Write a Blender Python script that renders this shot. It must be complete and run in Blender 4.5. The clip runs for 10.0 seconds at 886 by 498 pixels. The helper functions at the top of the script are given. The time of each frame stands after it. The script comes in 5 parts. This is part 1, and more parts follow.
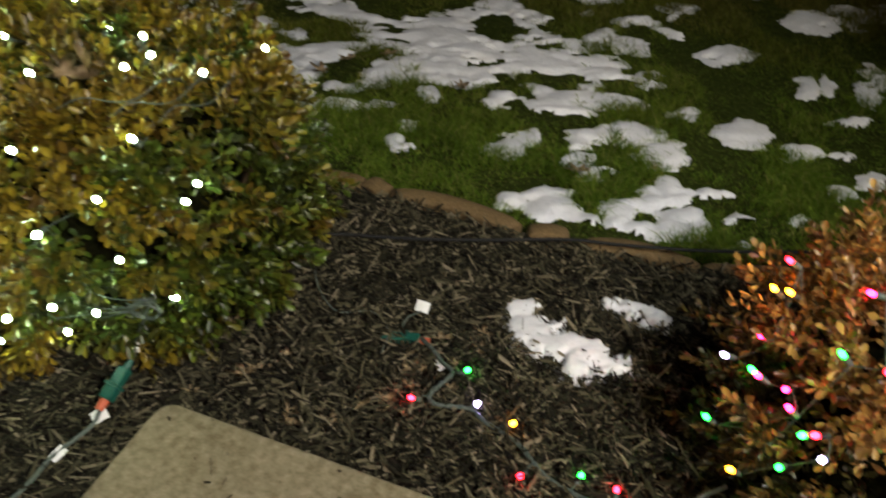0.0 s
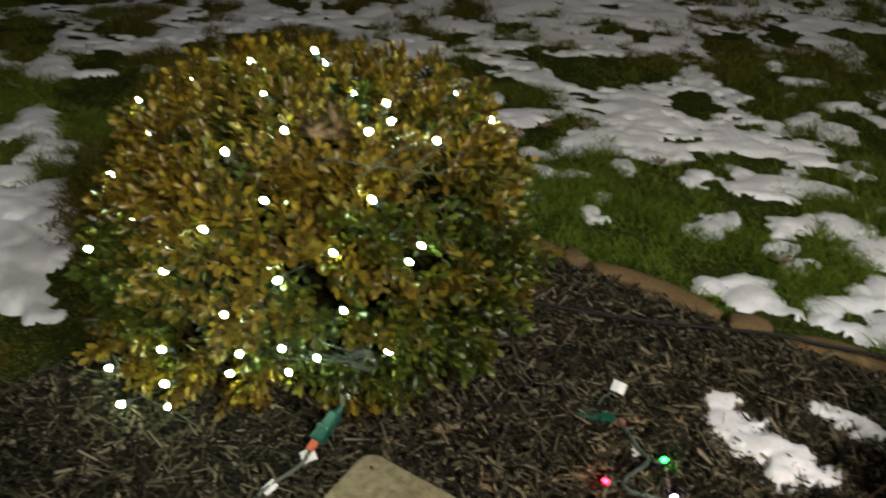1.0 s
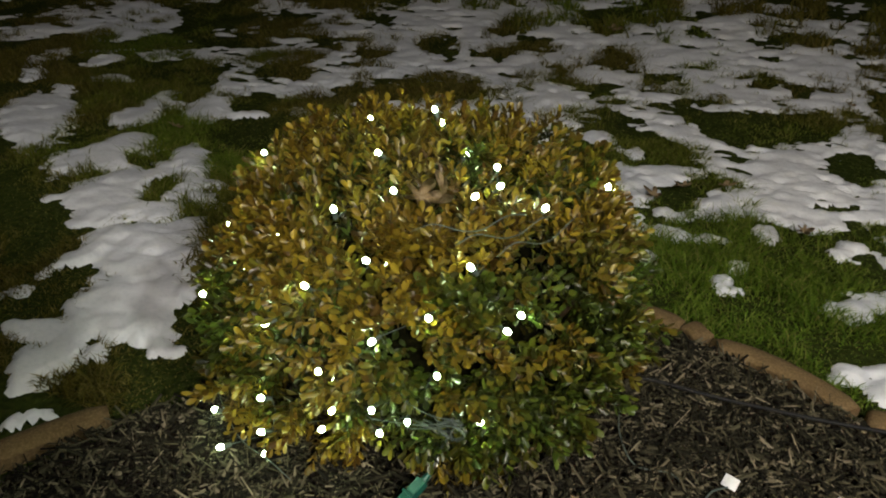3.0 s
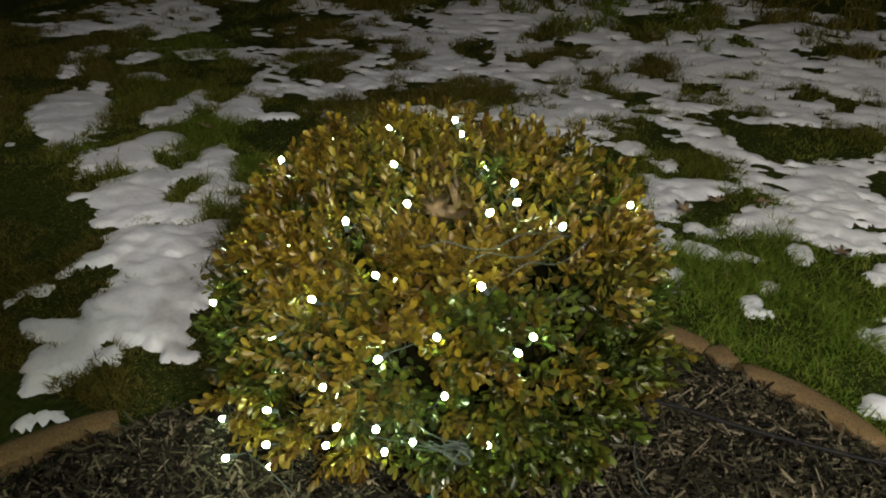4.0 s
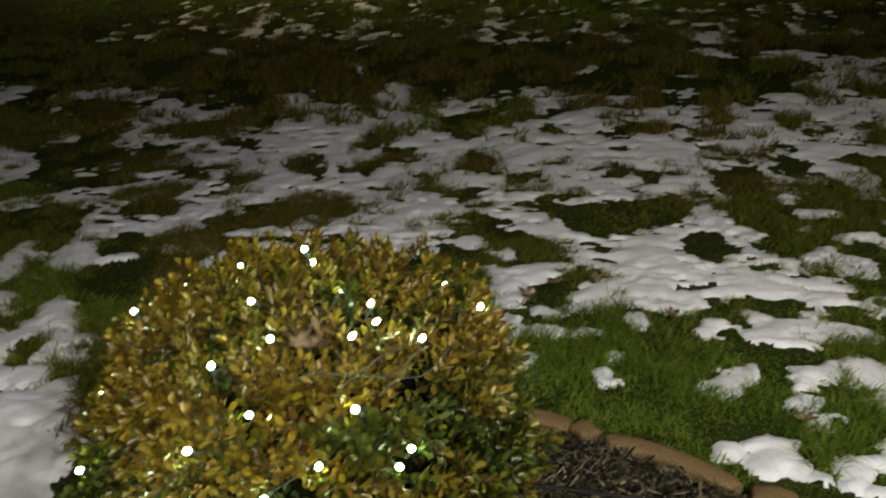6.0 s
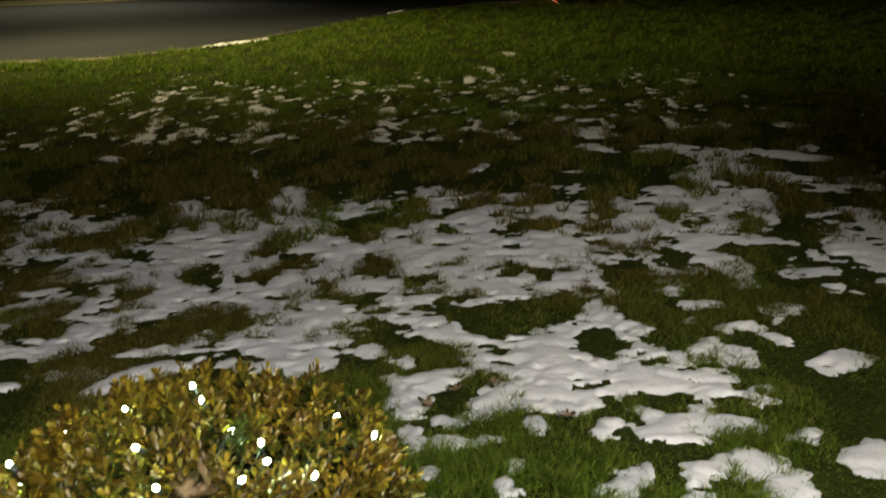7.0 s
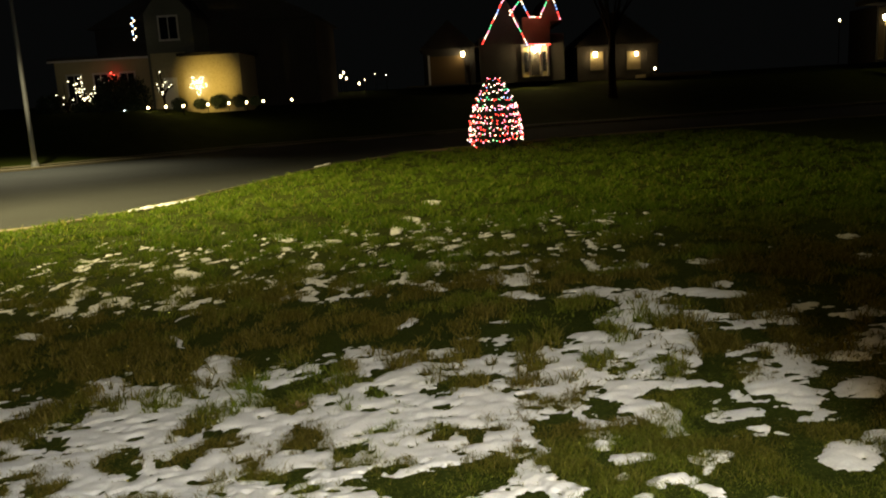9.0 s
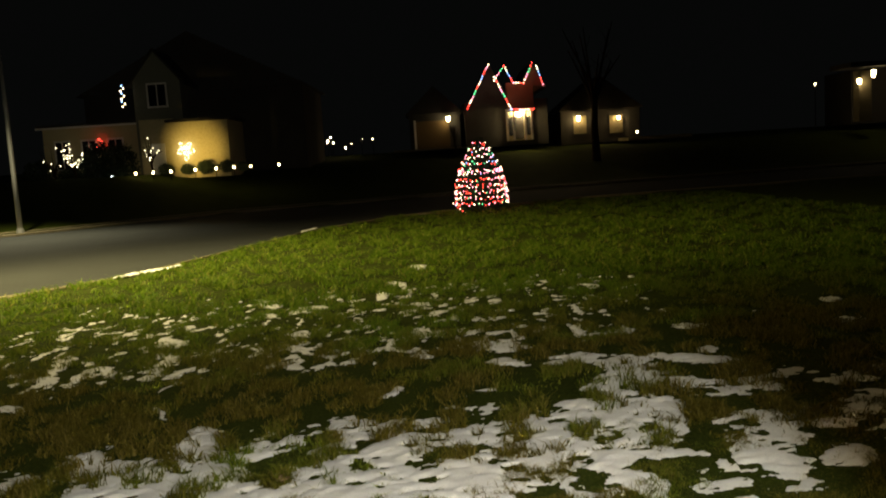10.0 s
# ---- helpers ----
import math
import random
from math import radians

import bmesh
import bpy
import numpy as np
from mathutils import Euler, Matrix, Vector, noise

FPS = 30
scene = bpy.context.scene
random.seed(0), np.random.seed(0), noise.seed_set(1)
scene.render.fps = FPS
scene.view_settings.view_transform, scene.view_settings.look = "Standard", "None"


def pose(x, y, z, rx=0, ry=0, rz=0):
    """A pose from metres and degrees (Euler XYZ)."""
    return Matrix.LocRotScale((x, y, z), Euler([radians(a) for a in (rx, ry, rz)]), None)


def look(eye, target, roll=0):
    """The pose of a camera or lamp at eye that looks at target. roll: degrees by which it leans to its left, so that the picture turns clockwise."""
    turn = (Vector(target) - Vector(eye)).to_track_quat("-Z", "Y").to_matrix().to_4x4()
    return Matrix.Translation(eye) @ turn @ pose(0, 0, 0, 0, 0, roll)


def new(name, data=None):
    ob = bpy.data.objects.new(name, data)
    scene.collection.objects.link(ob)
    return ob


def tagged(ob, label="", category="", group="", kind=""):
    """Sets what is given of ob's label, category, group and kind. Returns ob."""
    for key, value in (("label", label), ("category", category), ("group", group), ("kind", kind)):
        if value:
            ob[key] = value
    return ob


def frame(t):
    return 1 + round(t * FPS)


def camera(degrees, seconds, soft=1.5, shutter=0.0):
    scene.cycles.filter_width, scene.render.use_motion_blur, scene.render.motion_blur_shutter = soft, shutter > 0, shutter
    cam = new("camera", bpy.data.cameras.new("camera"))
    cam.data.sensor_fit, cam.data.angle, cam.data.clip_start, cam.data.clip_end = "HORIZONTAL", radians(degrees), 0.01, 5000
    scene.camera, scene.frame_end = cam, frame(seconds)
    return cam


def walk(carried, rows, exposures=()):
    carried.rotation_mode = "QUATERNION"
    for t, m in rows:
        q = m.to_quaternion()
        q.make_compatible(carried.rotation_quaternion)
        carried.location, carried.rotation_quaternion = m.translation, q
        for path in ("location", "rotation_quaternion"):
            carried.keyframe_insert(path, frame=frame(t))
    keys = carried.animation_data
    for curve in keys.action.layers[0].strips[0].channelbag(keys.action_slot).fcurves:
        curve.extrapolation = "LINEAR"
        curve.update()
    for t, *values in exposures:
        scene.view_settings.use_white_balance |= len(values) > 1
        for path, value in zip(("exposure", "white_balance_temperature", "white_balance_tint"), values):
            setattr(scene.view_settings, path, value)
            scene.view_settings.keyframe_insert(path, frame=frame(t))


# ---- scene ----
cam = camera(56.5, 10.0, soft=1.9, shutter=0.4)
PATH = [
    (0, (0.078, 0.144, 1.321), (0.189, 1.727, 0.103), 6.37),
    (0.3, (0.031, 0.137, 1.346), (0.047, 1.743, 0.154), 6.21),
    (0.5, (0.023, 0.138, 1.341), (-0.044, 1.753, 0.164), 5.69),
    (1, (-0.063, 0.134, 1.358), (-0.315, 1.757, 0.217), 4.79),
    (1.5, (-0.111, 0.117, 1.381), (-0.511, 1.747, 0.294), 2.87),
    (2, (-0.092, 0.140, 1.386), (-0.576, 1.748, 0.299), 1.80),
    (2.5, (-0.031, 0.184, 1.393), (-0.581, 1.771, 0.307), 2.41),
    (2.7, (-0.011, 0.199, 1.393), (-0.587, 1.778, 0.308), 1.99),
    (4, (0.035, 0.295, 1.398), (-0.664, 1.822, 0.312), 1.58),
    (4.5, (0.018, 0.270, 1.413), (-0.647, 1.838, 0.365), 0.90),
    (5, (0.009, 0.246, 1.424), (-0.595, 1.862, 0.412), 0.20),
    (5.5, (0.009, 0.234, 1.453), (-0.462, 1.929, 0.501), 0.33),
    (6, (0.034, 0.242, 1.484), (-0.359, 1.993, 0.601), -0.97),
    (6.2, (0.043, 0.250, 1.497), (-0.263, 2.033, 0.645), -0.19),
    (7.3, (0.092, 0.262, 1.607), (-0.068, 2.153, 0.974), -1.35),
    (7.5, (0.104, 0.281, 1.618), (-0.044, 2.184, 1.021), -1.77),
    (8, (0.130, 0.303, 1.657), (0.052, 2.232, 1.135), -2.15),
    (8.5, (0.142, 0.298, 1.690), (0.118, 2.250, 1.256), -2.61),
    (9, (0.153, 0.284, 1.713), (0.133, 2.249, 1.341), -3.29),
    (9.5, (0.172, 0.287, 1.737), (0.182, 2.263, 1.431), -3.57),
    (10, (0.173, 0.269, 1.765), (0.193, 2.257, 1.539), -3.60),
]
walk(cam, [(t, look(eye, target, roll)) for t, eye, target, roll in PATH],
     [(0.0, -0.42, 6500, 10), (2.7, -0.34, 6500, 10), (5.0, -0.2, 6500, 10), (6.2, -0.1, 6500, 10), (7.5, 0.46, 6700, 9), (8.0, 0.85, 6800, 8), (9.0, 1.2, 7300, 5), (10.0, 1.2, 7500, 4)])

# ---- night sky and the lamps that light the place ----
world = bpy.data.worlds.new("night_sky")
scene.world = world
world.use_nodes = True
world.node_tree.nodes["Background"].inputs[0].default_value = (0.45, 0.5, 0.55, 1)
world.node_tree.nodes["Background"].inputs[1].default_value = 0.0018


def lamp(name, kind, place, power, colour, size, target=None, spread=160):
    data = bpy.data.lights.new(name, kind)
    data.energy, data.color = power, colour
    data.shadow_soft_size = size
    ob = new(name, data)
    if target:
        ob.matrix_world = look(place, target)
    else:
        ob.location = place
    if kind == "SPOT":
        data.spot_size, data.spot_blend = radians(spread), 1.0
    return ob


lamp("porch_lamp_light", "POINT", (1.0, -1.2, 2.6), 445, (1.0, 0.94, 0.88), 0.08)
lamp("wing_lamp_light", "POINT", (1.75, 0.3, 3.1), 275, (0.96, 0.97, 0.92), 0.08)
# unseen warm lamp added to lift the dim right side of the lawn
lamp("warm_lawn_fill_light", "POINT", (3.2, 0.3, 2.2), 55, (1.0, 0.72, 0.4), 0.08)
lamp("garage_flood_light", "SPOT", (-15.2, 50.4, 1.95), 560, (1.0, 0.7, 0.2), 0.1, (-15.1, 56, 3.2), 52)
# unseen street lamp, added so that the road bend and lawn are lit
lamp("unseen_street_lamp_light", "SPOT", (-11.5, 18.5, 8.6), 8200, (1.0, 0.84, 0.42), 0.25, (-7.4, 20.0, -0.5), 118)
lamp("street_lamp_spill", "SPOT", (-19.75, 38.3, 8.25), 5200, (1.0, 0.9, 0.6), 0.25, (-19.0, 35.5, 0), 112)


# ---- materials ----
def mat(name, rough=0.8, metal=0.0):
    m = bpy.data.materials.new(name)
    m.use_nodes = True
    n = m.node_tree.nodes
    b = n["Principled BSDF"]
    b.inputs["Roughness"].default_value, b.inputs["Metallic"].default_value = rough, metal
    return m, n, m.node_tree.links, b


def ramp(n, l, source, stops):
    r = n.new("ShaderNodeValToRGB")
    e = r.color_ramp.elements
    while len(e) < len(stops):
        e.new(0.5)
    for k, (p, c) in zip(e, stops):
        k.position, k.color = p, (*c, 1)
    l.new(source, r.inputs[0])
    return r.outputs[0]


def noise_node(n, l, scale, detail=4, rough=0.6, coords="Object"):
    c = n.new("ShaderNodeTexCoord")
    t = n.new("ShaderNodeTexNoise")
    t.inputs["Scale"].default_value, t.inputs["Detail"].default_value, t.inputs["Roughness"].default_value = scale, detail, rough
    l.new(c.outputs[coords], t.inputs["Vector"])
    return t.outputs["Fac"]


def blend(n, l, fac, a, b, kind="MIX"):
    x = n.new("ShaderNodeMix")
    x.data_type, x.blend_type = "RGBA", kind
    for sock, v in ((x.inputs[0], fac), (x.inputs[6], a), (x.inputs[7], b)):
        if isinstance(v, (int, float)):
            sock.default_value = v
        elif isinstance(v, tuple):
            sock.default_value = (*v, 1)
        else:
            l.new(v, sock)
    return x.outputs[2]


def bump(n, l, b, height, strength, distance=0.01):
    x = n.new("ShaderNodeBump")
    x.inputs["Strength"].default_value, x.inputs["Distance"].default_value = strength, distance
    l.new(height, x.inputs["Height"])
    l.new(x.outputs[0], b.inputs["Normal"])


def two_scale(name, dark, mid, light, big, fine, rough=0.85, relief=0.3, distance=0.01, metal=0.0, spec=0.2):
    """A surface with stains at one scale and grain at another."""
    m, n, l, b = mat(name, rough, metal)
    big_n, fine_n = noise_node(n, l, big), noise_node(n, l, fine, 6)
    a = ramp(n, l, big_n, [(0.3, dark), (0.7, mid)])
    c = ramp(n, l, fine_n, [(0.35, dark), (0.5, mid), (0.7, light)])
    l.new(blend(n, l, 0.55, a, c), b.inputs["Base Color"])
    b.inputs["Specular IOR Level"].default_value = spec
    if relief:
        bump(n, l, b, fine_n, relief, distance)
    return m


def sheer(n, l, b, share):
    """Lets some light through a thin blade or leaf."""
    t = n.new("ShaderNodeBsdfTranslucent")
    x = n.new("ShaderNodeMixShader")
    x.inputs[0].default_value = share
    l.new(b.inputs["Base Color"].links[0].from_socket, t.inputs["Color"])
    out = n["Material Output"]
    l.new(b.outputs[0], x.inputs[1])
    l.new(t.outputs[0], x.inputs[2])
    l.new(x.outputs[0], out.inputs["Surface"])


def island_mat(name, stops, rough, by="Random Per Island", gloss=0.5, dead=None, thin=0.0):
    """A colour of its own for every blade, leaf or chip."""
    m, n, l, b = mat(name, rough)
    g = n.new("ShaderNodeNewGeometry")
    col = ramp(n, l, g.outputs[by], stops)
    if dead:
        # the turf beside the bed stays greener than the open lawn
        c, x, q = n.new("ShaderNodeTexCoord"), n.new("ShaderNodeSeparateXYZ"), n.new("ShaderNodeMapRange")
        l.new(c.outputs["Object"], x.inputs[0])
        l.new(x.outputs[1], q.inputs[0])
        for k, v in ((1, 2.4), (2, 4.5), (3, 0.12), (4, 1.0)):
            q.inputs[k].default_value = v
        w, top = n.new("ShaderNodeMapRange"), n.new("ShaderNodeMath")
        top.operation = "MAXIMUM"
        l.new(x.outputs[0], w.inputs[0])
        for k, v in ((1, -0.9), (2, -0.3), (3, 1.0), (4, 0.0)):
            w.inputs[k].default_value = v
        l.new(q.outputs[0], top.inputs[0])
        l.new(w.outputs[0], top.inputs[1])
        # and so does the far slope by the street
        far, both = n.new("ShaderNodeMapRange"), n.new("ShaderNodeMath")
        both.operation = "MULTIPLY"
        l.new(x.outputs[1], far.inputs[0])
        for k, v in ((1, 8.5), (2, 12.5), (3, 1.0), (4, 0.12)):
            far.inputs[k].default_value = v
        l.new(top.outputs[0], both.inputs[0])
        l.new(far.outputs[0], both.inputs[1])
        worn = blend(n, l, 1.0, ramp(n, l, noise_node(n, l, 0.55, 5), [(0.3, (0, 0, 0)), (0.5, (1, 1, 1))]), both.outputs[0], "MULTIPLY")
        col = blend(n, l, worn, col, ramp(n, l, g.outputs[by], dead))
    l.new(blend(n, l, noise_node(n, l, 60, 3), col, blend(n, l, 1.0, col, (0.55, 0.55, 0.5), "MULTIPLY")), b.inputs["Base Color"])
    b.inputs["Specular IOR Level"].default_value = gloss
    if thin:
        sheer(n, l, b, thin)
    return m


def glow(name, colour, strength):
    m, n, l, b = mat(name, 0.3)
    b.inputs["Base Color"].default_value = (*colour, 1)
    b.inputs["Emission Color"].default_value = (*colour, 1)
    b.inputs["Emission Strength"].default_value = strength
    return m


GROUND = two_scale("lawn_soil", (0.018, 0.024, 0.005), (0.036, 0.05, 0.009), (0.075, 0.085, 0.02), 0.9, 45, 0.95, 0.8, 0.03, spec=0.03)
MULCH = two_scale("dark_mulch", (0.009, 0.007, 0.005), (0.024, 0.019, 0.014), (0.06, 0.045, 0.035), 4, 90, 0.95, 0.7, 0.02, spec=0.03)
SNOW = two_scale("old_snow", (0.66, 0.67, 0.7), (0.8, 0.8, 0.83), (0.86, 0.86, 0.88), 3, 60, 0.6, 0.25, 0.01)
CONCRETE = two_scale("concrete", (0.12, 0.1, 0.055), (0.205, 0.175, 0.112), (0.33, 0.29, 0.21), 4, 75, 0.9, 0.25, 0.003)
EDGER = two_scale("red_edger_concrete", (0.09, 0.056, 0.024), (0.15, 0.1, 0.045), (0.24, 0.17, 0.09), 9, 160, 0.9, 0.4, 0.004)
ASPHALT = two_scale("asphalt", (0.024, 0.026, 0.028), (0.036, 0.039, 0.041), (0.058, 0.062, 0.064), 0.4, 40, 0.9, 0.2, 0.01, spec=0.05)
GRASS = island_mat("grass_blade", [(0.0, (0.07, 0.14, 0.012)), (0.5, (0.16, 0.29, 0.026)), (0.85, (0.27, 0.38, 0.05)), (1.0, (0.36, 0.33, 0.1))], 0.6, gloss=0.08, thin=0.45, dead=[(0.0, (0.09, 0.084, 0.013)), (0.6, (0.195, 0.17, 0.031)), (1.0, (0.33, 0.26, 0.08))])
PLASTIC_G = two_scale("green_plastic", (0.003, 0.05, 0.035), (0.005, 0.075, 0.055), (0.01, 0.1, 0.075), 30, 200, 0.4, 0.05, spec=0.5)
WIRE = two_scale("green_wire", (0.035, 0.05, 0.043), (0.065, 0.085, 0.075), (0.11, 0.135, 0.12), 20, 150, 0.45, 0.05, spec=0.5)


def leaf_mat(name, tip, green):
    """Leaves bronzed towards the outside of the shrub in patches; the darker green within stands in for inner shade."""
    m, n, l, b = mat(name, 0.36)
    g = n.new("ShaderNodeNewGeometry")
    at = n.new("ShaderNodeAttribute")
    at.attribute_name = "bronze_and_lit"
    isl = g.outputs["Random Per Island"]
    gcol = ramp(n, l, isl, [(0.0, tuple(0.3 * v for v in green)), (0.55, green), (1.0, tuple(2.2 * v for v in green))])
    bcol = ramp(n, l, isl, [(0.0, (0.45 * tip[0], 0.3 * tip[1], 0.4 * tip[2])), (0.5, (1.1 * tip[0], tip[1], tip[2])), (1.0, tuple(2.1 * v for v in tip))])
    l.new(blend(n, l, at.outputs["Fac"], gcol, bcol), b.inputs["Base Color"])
    b.inputs["Specular IOR Level"].default_value = 0.4
    sheer(n, l, b, 0.08)
    return m


BOX_LEAF = leaf_mat("boxwood_leaf", (0.122, 0.089, 0.008), (0.034, 0.053, 0.006))
# wide step from near-black to rust carries the barberry's lit and shaded parts
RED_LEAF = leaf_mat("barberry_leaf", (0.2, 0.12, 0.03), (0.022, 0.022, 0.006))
CHIP = island_mat("mulch_chip", [(0.0, (0.006, 0.005, 0.004)), (0.5, (0.029, 0.026, 0.016)), (0.85, (0.1, 0.089, 0.054)), (1.0, (0.24, 0.2, 0.14))], 0.8, gloss=0.08)
WHITE = two_scale("white_tag", (0.6, 0.6, 0.6), (0.75, 0.75, 0.75), (0.8, 0.8, 0.8), 40, 300, 0.5, 0.0, spec=0.5)
RUBBER = two_scale("black_rubber", (0.008, 0.008, 0.008), (0.014, 0.014, 0.014), (0.025, 0.025, 0.025), 20, 200, 0.6, 0.1, 0.002, spec=0.15)
BAND = two_scale("red_band", (0.3, 0.06, 0.03), (0.45, 0.1, 0.05), (0.5, 0.15, 0.08), 60, 300, 0.5, 0.0)
DRY = two_scale("dry_oak_leaf", (0.26, 0.18, 0.09), (0.42, 0.31, 0.18), (0.55, 0.44, 0.28), 25, 160, 0.7, 0.3, 0.002)
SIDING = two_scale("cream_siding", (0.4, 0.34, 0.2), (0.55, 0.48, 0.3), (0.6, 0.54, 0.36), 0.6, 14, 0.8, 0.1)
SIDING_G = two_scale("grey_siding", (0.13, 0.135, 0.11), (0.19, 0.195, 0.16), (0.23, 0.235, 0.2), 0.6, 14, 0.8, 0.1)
BRICK = two_scale("red_brick", (0.16, 0.06, 0.035), (0.26, 0.1, 0.06), (0.34, 0.16, 0.1), 1.2, 22, 0.85, 0.2)
# roof shingle, also the near-black colour of walls meant to lie in darkness
ROOF_AND_UNLIT = two_scale("shingle_and_unlit_wall", (0.03, 0.028, 0.026), (0.05, 0.047, 0.043), (0.08, 0.075, 0.07), 0.8, 18, 0.9, 0.3)
TRIM = two_scale("white_trim", (0.6, 0.58, 0.54), (0.75, 0.73, 0.7), (0.8, 0.8, 0.78), 2, 30, 0.6, 0.05)
GLASS_D = two_scale("dark_window_glass", (0.01, 0.01, 0.012), (0.015, 0.015, 0.018), (0.02, 0.02, 0.024), 1, 5, 0.1, 0.0, spec=0.5)
STEEL = two_scale("galvanised_pole", (0.3, 0.3, 0.29), (0.42, 0.42, 0.4), (0.5, 0.5, 0.48), 2, 40, 0.5, 0.05, metal=0.6, spec=0.5)
NEEDLE = island_mat("conifer_needle", [(0.0, (0.008, 0.02, 0.008)), (1.0, (0.03, 0.055, 0.02))], 0.7)
LAMP_W = glow("white_led", (0.72, 1.0, 0.6), 165)
LAMP_R = glow("red_led", (1.0, 0.005, 0.012), 110)
LAMP_G = glow("green_led", (0.007, 1.0, 0.03), 75)
LAMP_O = glow("amber_led", (1.0, 0.26, 0.006), 130)
LAMP_P = glow("pink_led", (1.0, 0.006, 0.05), 110)
LAMP_V = glow("violet_led", (0.55, 0.42, 1.0), 70)
FAR_W = glow("warm_lantern", (1.0, 0.78, 0.45), 22)
FAR_C = glow("cool_lantern", (0.8, 0.9, 1.0), 40)
CORE = two_scale("inner_shade", (0.003, 0.003, 0.001), (0.006, 0.006, 0.002), (0.012, 0.011, 0.004), 14, 120, 0.95, 0.5, 0.004, spec=0.03)
TWIG = two_scale("twig_bark", (0.02, 0.013, 0.007), (0.045, 0.03, 0.017), (0.08, 0.055, 0.035), 12, 120, 0.9, 0.4, 0.003, spec=0.03)


# ---- helpers for meshes ----
def part(name, bm, material, parent=None, label=""):
    me = bpy.data.meshes.new(name)
    bm.to_mesh(me)
    bm.free()
    me.materials.append(material)
    ob = new(name, me)
    if parent:
        ob.parent = parent
    if label:
        ob["label"] = label
    return ob


def empty(name, place=(0, 0, 0), turn=0.0):
    ob = new(name)
    ob.matrix_world = pose(*place, 0, 0, turn)
    return ob


def array_mesh(name, verts, faces, material, parent=None, smooth=False, attr=None):
    """A mesh from numpy arrays (all faces with the same number of corners)."""
    me = bpy.data.meshes.new(name)
    k = faces.shape[1]
    me.vertices.add(len(verts))
    me.vertices.foreach_set("co", np.ascontiguousarray(verts, np.float32).ravel())
    me.loops.add(faces.size)
    me.loops.foreach_set("vertex_index", np.ascontiguousarray(faces, np.int32).ravel())
    me.polygons.add(len(faces))
    me.polygons.foreach_set("loop_start", np.arange(0, faces.size, k, dtype=np.int32))
    if smooth:
        me.polygons.foreach_set("use_smooth", np.ones(len(faces), bool))
    me.update(calc_edges=True)
    me.validate()
    if attr is not None:
        a = me.attributes.new(attr[0], "FLOAT", "POINT")
        a.data.foreach_set("value", np.ascontiguousarray(attr[1], np.float32))
    me.materials.append(material)
    ob = new(name, me)
    if parent:
        ob.parent = parent
    return ob


def box(bm, size, m=Matrix(), bev=0.0):
    r = bmesh.ops.create_cube(bm, size=1.0, matrix=m @ Matrix.Diagonal((*size, 1)))
    if bev:
        edges = list({e for v in r["verts"] for e in v.link_edges})
        bmesh.ops.bevel(bm, geom=edges, offset=bev, segments=2, affect="EDGES", profile=0.6)
    return r["verts"]


def tube(name, points, radius, material, parent=None, sides=6, smooth=True):
    """A round cable or branch through points; radius may be a list."""
    pts = [Vector(p) for p in points]
    rad = radius if isinstance(radius, (list, tuple)) else [radius] * len(pts)
    bm = bmesh.new()
    rings, side = [], None
    for i, p in enumerate(pts):
        d = (pts[min(i + 1, len(pts) - 1)] - pts[max(i - 1, 0)]).normalized()
        side = d.orthogonal().normalized() if side is None else (side - d * side.dot(d)).normalized()
        up = d.cross(side)
        rings.append([bm.verts.new(p + rad[i] * (math.cos(a) * side + math.sin(a) * up)) for a in [2 * math.pi * k / sides for k in range(sides)]])
    for a, b in zip(rings, rings[1:]):
        for k in range(sides):
            bm.faces.new((a[k], a[(k + 1) % sides], b[(k + 1) % sides], b[k])).smooth = smooth
    bm.faces.new(rings[0][::-1])
    bm.faces.new(rings[-1])
    return part(name, bm, material, parent)


def spline(points, n=8):
    """A smooth line through points (Catmull-Rom)."""
    p = [Vector(v) for v in points]
    p = [2 * p[0] - p[1]] + p + [2 * p[-1] - p[-2]]
    out = []
    for a, b, c, d in zip(p, p[1:], p[2:], p[3:]):
        for k in range(n):
            t = k / n
            out.append(0.5 * ((2 * b) + (c - a) * t + (2 * a - 5 * b + 4 * c - d) * t * t + (3 * b - a - 3 * c + d) * t ** 3))
    return out + [p[-2]]


def fbm(x, y, scale, seed=0, octaves=4):
    """Smooth value noise on arrays, 0 to 1."""
    rng = np.random.RandomState(seed)
    table = rng.rand(256, 256)
    total, amp, norm = np.zeros_like(x, dtype=float), 1.0, 0.0
    for o in range(octaves):
        u, v = x * scale * 2 ** o + 17.3 * o, y * scale * 2 ** o + 9.1 * o
        i, j = np.floor(u).astype(int), np.floor(v).astype(int)
        fu, fv = u - i, v - j
        fu, fv = fu * fu * (3 - 2 * fu), fv * fv * (3 - 2 * fv)
        g = lambda a, b: table[(i + a) % 256, (j + b) % 256]
        total += amp * ((g(0, 0) * (1 - fu) + g(1, 0) * fu) * (1 - fv) + (g(0, 1) * (1 - fu) + g(1, 1) * fu) * fv)
        norm += amp
        amp *= 0.5
    return total / norm


def smooth(a, b, v):
    t = np.clip((v - a) / (b - a), 0, 1)
    return t * t * (3 - 2 * t)


# ---- the ground: one sheet from the bed by the step, down the lawn, over the street, to the far gardens ----
G_Y = [-5, 1.9, 2.5, 3, 4.5, 6, 10, 20, 30, 36]
G_Z = [0.02, 0.0, -0.05, -0.1, -0.19, -0.21, -0.3, -0.5, -0.65, -0.75]


